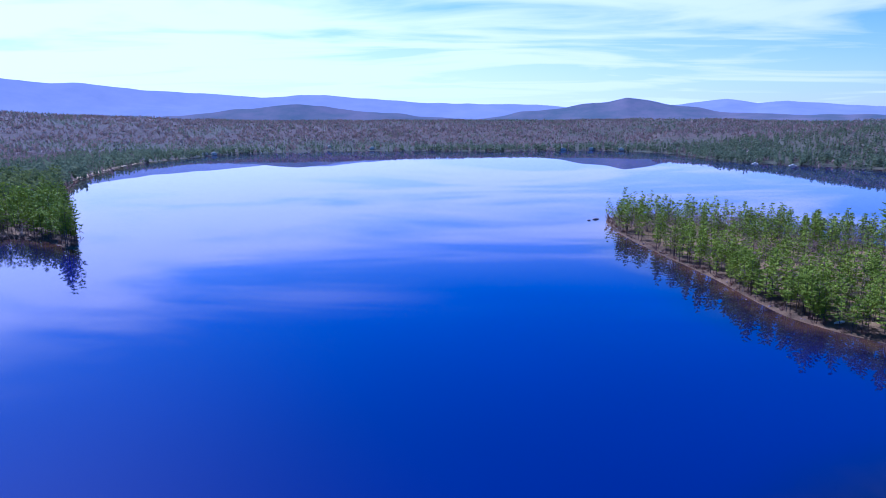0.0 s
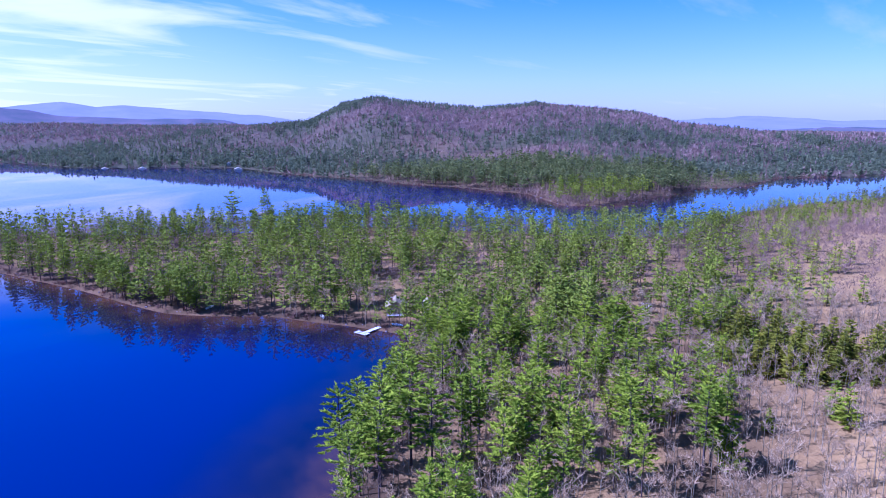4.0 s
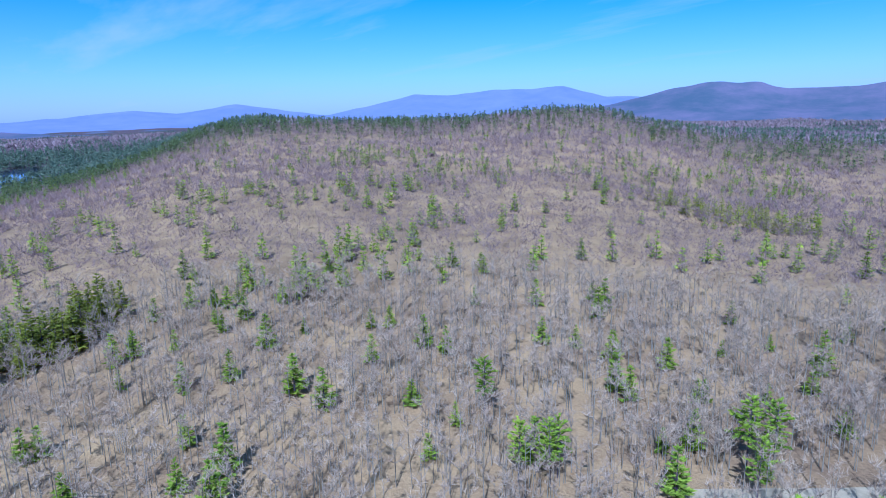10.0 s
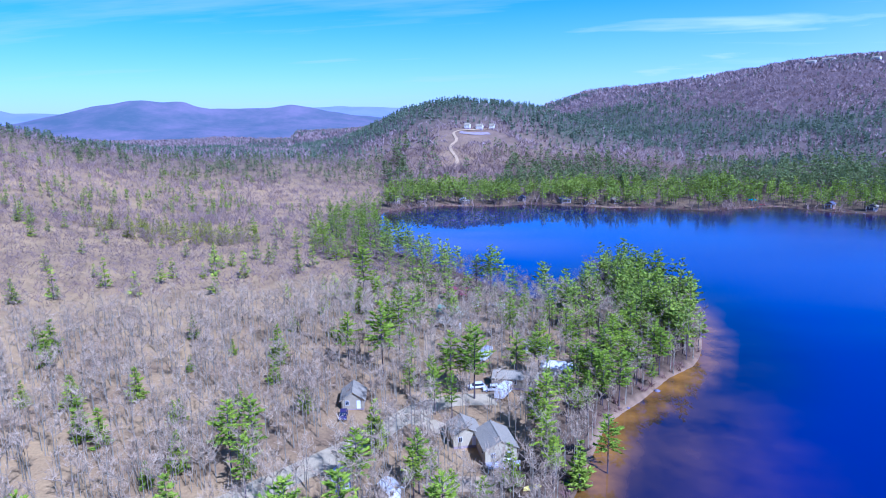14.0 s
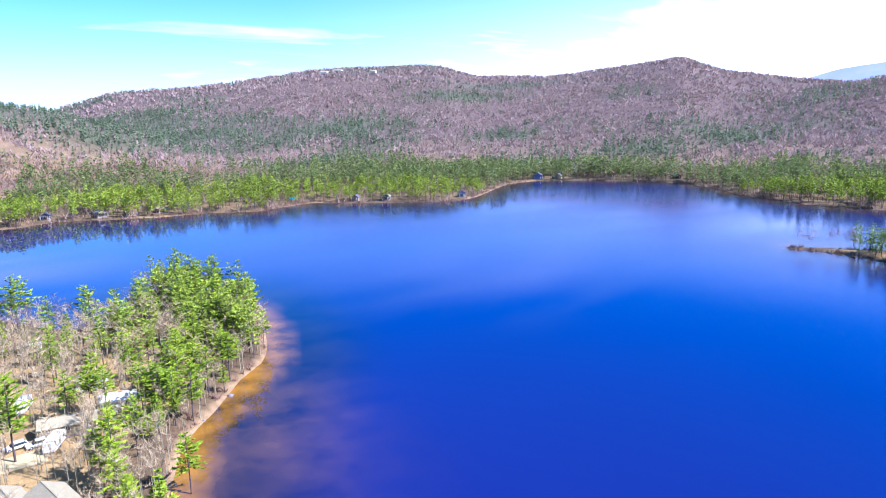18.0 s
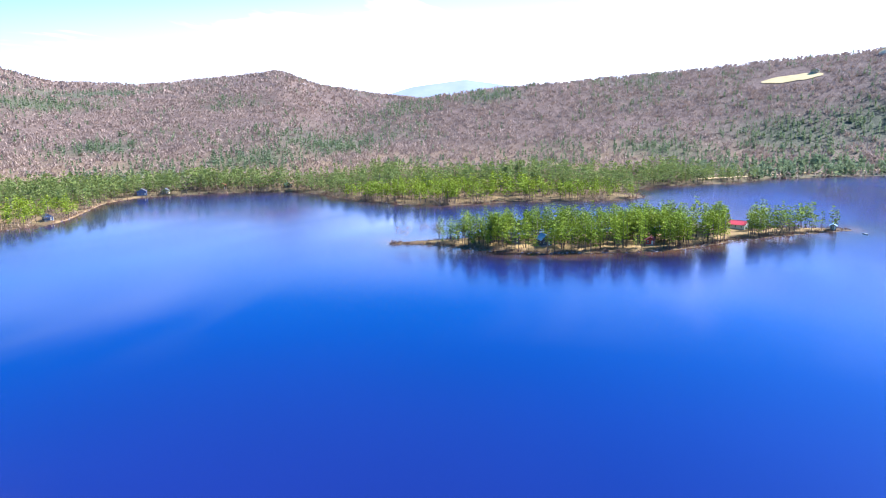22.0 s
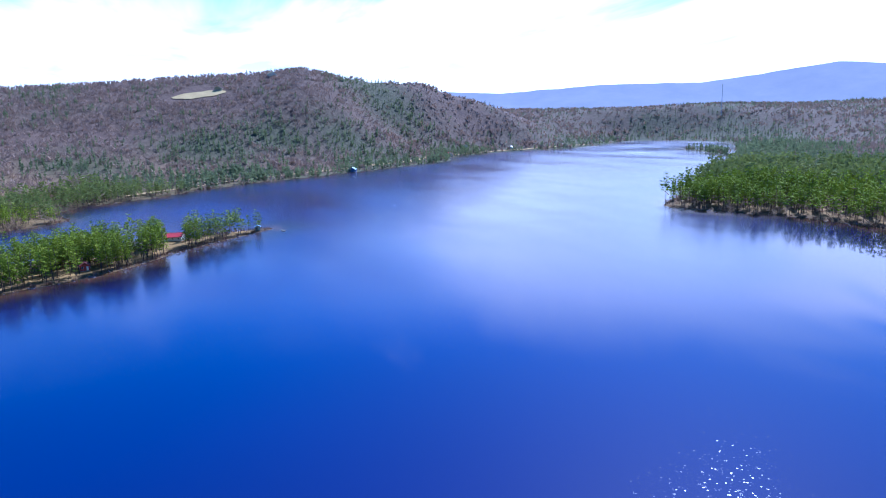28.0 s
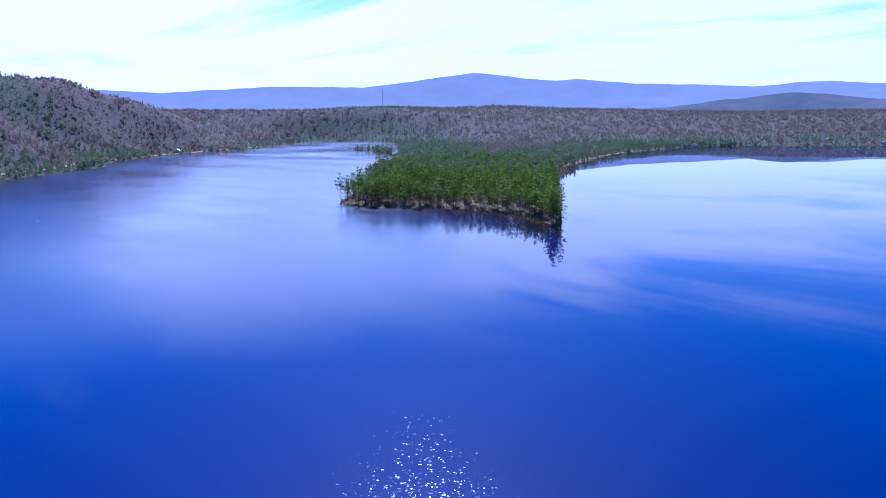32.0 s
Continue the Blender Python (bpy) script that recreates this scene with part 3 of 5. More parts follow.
# ---- woods ----
def merge(parts):
    """Joins triangle sets (verts, faces) into one."""
    vs, fs, n = [], [], 0
    for v, f in parts:
        vs.append(v)
        fs.append(f + n)
        n += len(v)
    return np.concatenate(vs), np.concatenate(fs)


def tube(pts, radii, sides):
    """A tapered limb along points, in triangles."""
    pts, radii = np.asarray(pts, float), np.asarray(radii, float)
    a = np.arange(sides) * 2 * np.pi / sides
    ring = np.stack([np.cos(a), np.sin(a), 0 * a], -1)
    d = pts[-1] - pts[0]
    d = d / np.linalg.norm(d)
    s = np.cross(d, (0.3, 0.9, 0.1))
    s = s / np.linalg.norm(s)
    u = np.cross(d, s)
    v = (pts[:, None] + radii[:, None, None] * (ring[None, :, :1] * s + ring[None, :, 1:2] * u)).reshape(-1, 3)
    f = []
    for i in range(len(pts) - 1):
        for j in range(sides):
            k = (j + 1) % sides
            a0, b0, c0, d0 = i * sides + j, i * sides + k, (i + 1) * sides + k, (i + 1) * sides + j
            f += [(a0, b0, c0), (a0, c0, d0)]
    return v, np.array(f)


def feather(rng, base, tip, n, size, slim):
    """Needle sprays along a branch, set like a feather: one slim triangle each."""
    d = tip - base
    L = max(np.linalg.norm(d), 1e-6)
    out = d / L
    side = np.cross(out, (0, 0, 1.0))
    side /= max(np.linalg.norm(side), 1e-6)
    t = rng.uniform(0.22, 1.05, (n, 1))
    c = base + d * t + rng.normal(0, 0.05, (n, 3)) * size
    sgn = rng.choice([-1.0, 1.0], (n, 1))
    fan = rng.uniform(0.25, 1.15, (n, 1))
    v = out * np.cos(fan) + side * sgn * np.sin(fan) + np.array([0, 0, 1.0]) * rng.uniform(0.0, 0.45, (n, 1))
    v /= np.linalg.norm(v, axis=1, keepdims=True)
    w = np.cross(v, rng.normal(0, 0.55, (n, 3)) + (0, 0, 1))
    w /= np.linalg.norm(w, axis=1, keepdims=True)
    s = size * rng.uniform(0.6, 1.25, (n, 1))
    tri = np.stack([c - w * s * slim, c + w * s * slim, c + v * s], 1).reshape(-1, 3)
    return tri, np.arange(n * 3).reshape(-1, 3)


def pine_parts(seed, h, spread, bare, levels, per, sprigs, size, kind="pine", sides=6, slim=0.16):
    """A conifer: trunk with limbs, and the needle crown in whorls. kind: pine, young or spruce."""
    rng = np.random.RandomState(seed)
    bend = rng.normal(0, 0.012, 2) * h
    zz = np.linspace(-0.6, h * 0.97, 5 if sides > 3 else 2)
    tr = np.stack([bend[0] * (zz / h) ** 2, bend[1] * (zz / h) ** 2, zz], -1)
    r0 = 0.010 * h + 0.06
    wood = [tube(tr, np.maximum(r0 * (1 - np.maximum(zz, 0) / h) ** 0.8, 0.03), sides)]
    leaf = []
    for i in range(levels):
        f = (i + rng.uniform(0.35, 0.65)) / levels
        z = h * (bare + (1 - bare) * f)
        if kind == "spruce":
            reach, lift = spread * (1 - f) ** 0.85 + 0.25, -0.25
        elif kind == "young":
            reach, lift = (spread * (1 - f) ** 0.85 + 0.2) * rng.uniform(0.85, 1.12), 0.10
        else:
            reach, lift = (spread * min(1.0, 0.58 + 1.9 * f) * (1 - f) ** 0.55 + 0.35) * rng.uniform(0.66, 1.18), 0.02 + 0.40 * f + rng.normal(0, 0.10)
        k = max(2, int(round(per * (0.5 + reach / spread * 0.6))))
        a0 = rng.uniform(0, 6.28)
        for j in range(k):
            a = a0 + j * 6.283 / k + rng.normal(0, 0.3)
            L = reach * rng.uniform(0.6, 1.15)
            base = np.array([bend[0] * (z / h) ** 2, bend[1] * (z / h) ** 2, z + rng.normal(0, 0.16)])
            tip = base + np.array([math.cos(a) * L, math.sin(a) * L, (lift + rng.normal(0, 0.13)) * L])
            if sides > 4 and L > 1.2:
                wood.append(tube([base, tip], [0.05, 0.015], 3))
            leaf.append(feather(rng, base, tip, max(2, int(round(sprigs * (0.35 + 0.75 * L / spread)))), size * (0.7 + 0.4 * L / spread), slim))
    top = np.array([bend[0], bend[1], h * 0.94])
    leaf.append(feather(rng, top, top + (0.05, 0.05, h * 0.05), max(3, sprigs // 2), size * 0.6, slim))
    return merge(wood), merge(leaf)


def slivers(p, q, w, rng):
    """Thin twigs from p to q, one long triangle each."""
    d = q - p
    s = np.cross(d, rng.normal(0, 1, d.shape))
    s = s / (np.linalg.norm(s, axis=1, keepdims=True) + 1e-9) * w
    n = len(p)
    v = np.stack([p - s, p + s, q], 1).reshape(-1, 3)
    return v, np.arange(n * 3).reshape(-1, 3)


def bare_parts(seed, h, limbs, twigs, wide, sides=5):
    """Leafless tree: a trunk, rising limbs, and a haze of twigs."""
    rng = np.random.RandomState(seed)
    bend = rng.normal(0, 0.03, 2) * h
    zz = np.linspace(-0.4, h * 0.8, 4 if sides > 3 else 2)
    tr = np.stack([bend[0] * (zz / h) ** 2, bend[1] * (zz / h) ** 2, zz], -1)
    r0 = 0.0085 * h + 0.02
    wood = [tube(tr, r0 * (1.02 - np.maximum(zz, 0) / h), sides)]
    ends = []
    for i in range(limbs):
        f = rng.uniform(0.35, 0.8)
        a = rng.uniform(0, 6.283)
        L = h * rng.uniform(0.16, 0.32)
        tilt = rng.uniform(0.5, 1.05)
        b = np.array([bend[0] * f * f, bend[1] * f * f, h * f])
        e = b + L * np.array([math.cos(a) * math.cos(tilt), math.sin(a) * math.cos(tilt), math.sin(tilt)])
        e[2] = min(e[2], h)
        ends.append((b, e))
        wood.append(tube([b, e], [r0 * 0.42, 0.015], 3))
    B = np.array([e[0] for e in ends])
    E2 = np.array([e[1] for e in ends])
    k = rng.randint(0, limbs, twigs)
    t = rng.uniform(0.3, 1.0, (twigs, 1))
    p = B[k] + (E2[k] - B[k]) * t
    d = rng.normal(0, 1, (twigs, 3))
    d[:, 2] = np.abs(d[:, 2]) * 0.9 + 0.35
    d /= np.linalg.norm(d, axis=1, keepdims=True)
    tw = slivers(p, p + d * h * rng.uniform(0.07, 0.17, (twigs, 1)), wide, rng)
    return merge(wood), tw


def scatter(r0, r1, spacing, seed):
    """Jittered points on land between two distances."""
    rng = np.random.RandomState(seed)
    n = int(math.pi * (r1 * r1 - r0 * r0) / spacing ** 2)
    r = np.sqrt(rng.uniform(r0 * r0, r1 * r1, n))
    a = rng.uniform(0, 2 * np.pi, n)
    x, y = r * np.sin(a), r * np.cos(a)
    s = on_grid(SHORE, x, y)
    ok = s > 0.8
    x, y, s = x[ok], y[ok], s[ok]
    return x, y, s, on_grid(GROUND, x, y), rng


def shore_points(loop, spacing, jitter, seed):
    rng = np.random.RandomState(seed)
    out = []
    for a, b in zip(loop, np.roll(loop, -1, 0)):
        e = b - a
        L = np.linalg.norm(e)
        if L < 0.1:
            continue
        nrm = np.array([-e[1], e[0]]) / L
        for k in range(rng.poisson(L / spacing)):
            out.append(a + e * rng.rand() + nrm * rng.uniform(-jitter, jitter))
    return np.array(out)


# open ground: x, y, radius
CLEAR = [(42, -144, 5), (7, -125, 6.5), (16, -133, 5), (27, -214, 4.5), (27, -242, 5), (12, -175, 4), (7, -155, 6), (-8, -167, 5), (-3, -181, 4), (33, -129, 3.5), (28, -140, 4), (22, -147, 5),
         (14, -147, 6), (48, -110, 4), (41, -119, 4), (170, 150, 8), (175, 140, 6), (216, 75, 6), (-1342, 47, 52), (-1330, 10, 34), (73, -850, 32), (50, -845, 26), (100, -850, 20), (96, -795, 14),
         (88, -765, 12), (80, -742, 12), (94, -820, 14), (-371, -142, 6), (-342, -104, 6), (-417, -30, 7), (-440, -8, 8), (-367, -50, 5), (-334, -103, 4), (-343, -120, 4), (-428, -8, 8), (-416, -8, 7), (-405, -6, 8), (-404, -29, 7), (-355, -46, 6), (9, -116, 6), (2, -119, 5), (40, -134, 5)]


LANE = [(60, -92), (50, -106), (40, -120), (33, -130), (28, -140), (21, -148), (12, -150), (4, -150)]


def open_ground(x, y):
    m = np.zeros(x.shape, bool)
    for cx, cy, cr in CLEAR:
        m |= (x - cx) ** 2 + (y - cy) ** 2 < cr * cr
    for (ax, ay), (bx, by) in zip(LANE, LANE[1:]):
        t = np.clip(((x - ax) * (bx - ax) + (y - ay) * (by - ay)) / ((bx - ax) ** 2 + (by - ay) ** 2), 0, 1)
        m |= np.hypot(x - ax - t * (bx - ax), y - ay - t * (by - ay)) < 4.2
    return m


def stamp(models, x, y, z, scale, rng, stretch=0.12):
    """Joins copies of the model triangle sets, one at every point."""
    vs, fs, ms, n = [], [], [], 0
    pick = rng.randint(0, len(models), len(x))
    ang = rng.uniform(0, 6.283, len(x))
    for i, model in enumerate(models):
        v, f = model[0], model[1]
        k = np.where(pick == i)[0]
        if not len(k):
            continue
        c, s = np.cos(ang[k])[:, None], np.sin(ang[k])[:, None]
        sc = scale[k][:, None]
        hz = sc * rng.uniform(1 - stretch, 1 + stretch, (len(k), 1))
        V = np.stack([(v[:, 0] * c - v[:, 1] * s) * sc + x[k][:, None], (v[:, 0] * s + v[:, 1] * c) * sc + y[k][:, None], v[:, 2] * hz + z[k][:, None]], -1)
        vs.append(V.reshape(-1, 3))
        fs.append((f[None] + (n + np.arange(len(k)) * len(v))[:, None, None]).reshape(-1, 3))
        ms.append(np.tile(model[2] if len(model) > 2 else np.zeros(len(f), int), len(k)))
        n += len(k) * len(v)
    if not vs:
        return np.zeros((0, 3)), np.zeros((0, 3), int), np.zeros(0, int)
    return np.concatenate(vs), np.concatenate(fs), np.concatenate(ms)
LAB_FAR = {"conifer": "distant dark green pine and spruce woods on hills", "bare_tree": "distant leafless grey-brown hardwood woods on hills"}
LAB_MID = {"conifer": "tall green pines of the wood along the shore", "bare_tree": "leafless grey hardwood trees of the wood"}
both = lambda a: (*merge([a[0], a[1]]), np.repeat([1, 0], [len(a[0][1]), len(a[1][1])]))
scaled = lambda vf, k: (vf[0] / k, *vf[1:])  # to one metre high, so that the scale is the tree's height


def spire_model(seed, n=10):
    """A small far conifer: needle sprays about a stem, narrowing to the top."""
    rng = np.random.RandomState(seed)
    z = np.linspace(0.10, 0.86, n)
    a = np.arange(n) * 2.4 + rng.uniform(0, 6.28)
    r = (0.30 * (1 - z) ** 0.8 + 0.05) * rng.uniform(0.75, 1.2, n)
    p = np.stack([-0.25 * r * np.cos(a), -0.25 * r * np.sin(a), z - 0.05], -1)
    q = np.stack([r * np.cos(a), r * np.sin(a), z + rng.uniform(0.02, 0.16, n)], -1)
    return slivers(p, q, 0.085 + 0.07 * (1 - z[:, None]), rng)


PINE_JOIN = [scaled(both(pine_parts(100 + i, 18, 3.8, 0.18 + 0.035 * i, 9, 4.8, 10, 1.12, sides=3, slim=0.38)), 18) for i in range(7)]
YOUNG_JOIN = [scaled(both(pine_parts(110 + i, 9, 2.0, 0.05, 9, 4.8, 5, 1.1, kind="young", sides=3, slim=0.38)), 9) for i in range(4)]
PINE_MID = [scaled(both(pine_parts(115 + i, 18, 3.0, 0.26 + 0.03 * i, 7, 4.0, 4, 1.55, sides=3, slim=0.44)), 18) for i in range(7)]
SPRUCE_JOIN = [scaled(both(pine_parts(135 + i, 11, 2.5, 0.04, 9, 4.8, 5, 1.3, kind="young", sides=3, slim=0.28)), 11) for i in range(4)]
PINE_UPPER = [scaled(both(pine_parts(125 + i, 18, 3.5, 0.16 + 0.03 * i, 7, 3.4, 2, 2.4, sides=3, slim=0.44)), 18) for i in range(6)]
PINE_SHORE = [scaled(both(pine_parts(310 + i, 18, 3.3, 0.20 + 0.035 * i, 9, 4.4, 8, 1.08, sides=3, slim=0.40)), 18) for i in range(6)]
BARE_JOIN = [scaled(both(bare_parts(140 + i, 12, 4, 72, 0.046, sides=3)), 12) for i in range(8)]
BARE_BACK = [scaled(bare_parts(145 + i, 12, 6, 26, 0.074, sides=3)[1], 12) for i in range(7)]


def fuzz_model(seed, n, wide):
    """The upper twigs of a far leafless tree as it stands in the closed wood."""
    rng = np.random.RandomState(seed)
    a, k = rng.uniform(0, 6.283, n), 0.52 * np.sqrt(rng.rand(n))
    p = np.stack([np.cos(a) * k, np.sin(a) * k, rng.uniform(-0.15, 0.40, n) - 0.3 * k], -1)
    d = rng.normal(0, 0.26, (n, 3))
    d[:, 2] = rng.uniform(0.25, 0.55, n)
    return slivers(p, p + d, wide, rng)


FUZZ = [fuzz_model(180 + i, 9, 0.090) for i in range(6)]
BARE_MID = [fuzz_model(150 + i, 16, 0.030) for i in range(6)]
FUZZ_FAR = [fuzz_model(190 + i, 5, 0.17) for i in range(5)]
SPIRES = [spire_model(160 + i) for i in range(6)]
SPIRES_FAR = [spire_model(166 + i, 7) for i in range(5)]


def plant_far(name, label, r0, r1, spacing, seed, conifers, bares, mc, mb, hc, hb, some=1.0):
    """Joined woods between two distances: one mesh of conifers, one of bare trees."""
    x, y, s, z, rng = scatter(r0, r1, spacing, seed)
    keep = ~open_ground(x, y)
    x, y, s, z = x[keep], y[keep], s[keep], z[keep]
    con = rng.rand(len(x)) < conifer_share(x, y, s)
    for kind, m, models, mat, hs in (("conifer", con, conifers, mc, hc), ("bare_tree", ~con & (rng.rand(len(x)) < some), bares, mb, hb)):
        az = np.degrees(np.arctan2(x[m], y[m])) % 360
        tall = np.where((az > 74) & (az < 167) & (r0 < 800), 0.55, 1.0)
        tall = tall + 0.4 * (1 - ease((s[m] - 50) / 120)) * (r0 >= 800)
        tall = np.where((az > 298) & (az < 336) & (r0 < 800), 1.25, tall)
        v, f, sl = stamp(models, x[m], y[m], z[m], rng.uniform(hs[0], hs[1], m.sum()) * tall * (0.8 + 0.4 * wave(x[m], y[m], 60, 41)), rng)
        tagged(mesh_object(f"{name}_{kind}_wood", v, f, mat, second=M_BARK, slots=sl), label[kind], "woodland", kind="stuff")


plant_far("middle", LAB_MID, 430, 620, 5.4, 2, PINE_MID, BARE_MID, M_MIDPINE, M_BACKTWIG, (9.5, 18), (9, 14))
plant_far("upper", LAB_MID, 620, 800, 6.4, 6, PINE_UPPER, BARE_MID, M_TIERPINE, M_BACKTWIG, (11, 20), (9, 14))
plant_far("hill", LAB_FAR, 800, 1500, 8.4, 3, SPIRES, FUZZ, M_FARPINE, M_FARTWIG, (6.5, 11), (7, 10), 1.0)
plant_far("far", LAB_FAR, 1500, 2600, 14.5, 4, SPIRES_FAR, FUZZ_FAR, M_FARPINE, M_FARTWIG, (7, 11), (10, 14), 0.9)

# trees told apart: x, y, height
HILL_TREES = [(246, -58, 11), (127, -57, 10), (161, -95, 7), (118, -129, 6.6), (103, -84, 13.8), (125, -123, 8.4), (157, -34, 8), (155, -45, 8.8), (167, -59, 10.5), (171, -72, 5), (142, -78, 8.4), (78, -128, 6),
              (180, -38, 6.5), (142, 0, 8), (158, 12, 9), (115, -31, 11.4), (115, -22, 7.2), (96, -64, 6), (103, -76, 5.7), (82, -79, 10.4), (77, -80, 12.4), (198, -146, 9.7), (185, -151, 7.4), (228, -73, 6),
              (223, -105, 8.3), (182, -28, 8), (141, 43, 10), (124, 25, 11), (79, -127, 6), (84, -168, 5), (90, -155, 5), (68, -163, 5.2)]
SHORE_TREES = [(120, 29, 18.5), (82, 88, 19), (83, 78, 22), (90, 71, 21), (107, 36, 14), (86, 85, 18), (155, 9, 10), (143, -3, 7), (249, 41, 9), (92, 78, 22), (109, 73, 20), (125, 67, 14), (76, -77, 13),
               (80, -73, 12.4), (60, -92, 10.4), (189, -153, 7.2), (179, -198, 9), (54, -113, 15.6), (58, -111, 15.2), (51, -102, 13), (68, -109, 9), (235, 338, 27)]
VILLAGE_TREES = [(49, -165, 16), (39, -163, 20), (41, -181, 15), (19, -152, 16.5), (13, -150, 18.6), (32, -124, 11), (20, -109, 13), (31, -106, 14), (3, -113, 9), (-4, -132, 15.5), (-5, -164, 13), (-12, -156, 15),
                 (-20, -169, 15), (-16, -122, 13.7), (-10, -116, 10), (21, -256, 15), (15, -253, 20), (1, -225, 11), (-6, -230, 8), (-15, -214, 13.5), (-28, -246, 7), (62, -233, 22), (105, -318, 18), (104, -277, 11),
                 (-40, -205, 16), (-44, -222, 18), (-40, -238, 17), (-48, -250, 19), (-36, -258, 16), (-44, -268, 15), (-30, -190, 15), (-24, -182, 14)]


def tree_model(kind, name, label, wood, leaf, mat_wood, mat_leaf, wood_name="trunk", leaf_name="crown"):
    """A tree with its parts, first kept far below and then copied to its places."""
    e = tagged(new(name), label, "tree", f"{name}s of the near wood")
    mesh_object(wood_name, *wood, mat_wood, e)
    mesh_object(leaf_name, *leaf, mat_leaf, e)
    return e


PINES = [tree_model("pine", "white_pine", "tall green white pine with bare lower trunk", *pine_parts(200 + i, 18, 4.3, 0.34 + 0.05 * (i % 3), 10, 6.0, 32, 0.86, sides=5, slim=0.25), M_BARK, M_PINE) for i in range(6)]
YOUNGS = [tree_model("young", "young_pine", "young bright green pine with a pointed crown", *pine_parts(210 + i, 9, 2.4, 0.04, 12, 6.2, 20, 0.82, kind="young", sides=5, slim=0.26), M_BARK, M_YOUNG) for i in range(4)]
BARES = [tree_model("bare", "bare_tree", "leafless grey hardwood tree with fine twigs", *bare_parts(220 + i, 12, 16, 620, 0.021, sides=4), M_BARE_BARK, M_TWIG, "trunk", "twigs") for i in range(6)]
HEMLOCKS = [tree_model("hemlock", "hemlock", "dark olive green hemlock in a dense hillside row", *pine_parts(240 + i, 12, 3.1, 0.03, 14, 6.4, 24, 0.85, kind="young", sides=5, slim=0.26), M_BARK, M_SPRUCE) for i in range(4)]
USED = set()


def put_tree(models, unit_h, x, y, h, rng):
    i = rng.randint(len(models))
    m = Matrix.Translation((x, y, height_at(x, y) - 0.1)) @ Matrix.Rotation(rng.uniform(0, 6.283), 4, "Z")
    ob = models[i]
    k = h / unit_h
    if (id(models), i) in USED:
        ob = copy_thing(ob, m)
    USED.add((id(models), i))
    ob.matrix_basis = m @ Matrix.Diagonal((k * rng.uniform(0.9, 1.12), k * rng.uniform(0.9, 1.12), k, 1))


tree_rng = np.random.RandomState(77)
for tx, ty, th in HILL_TREES + SHORE_TREES + VILLAGE_TREES:
    if th > 12:
        put_tree(PINES, 18, tx, ty, th, tree_rng)
    else:
        put_tree(YOUNGS, 9, tx, ty, th, tree_rng)


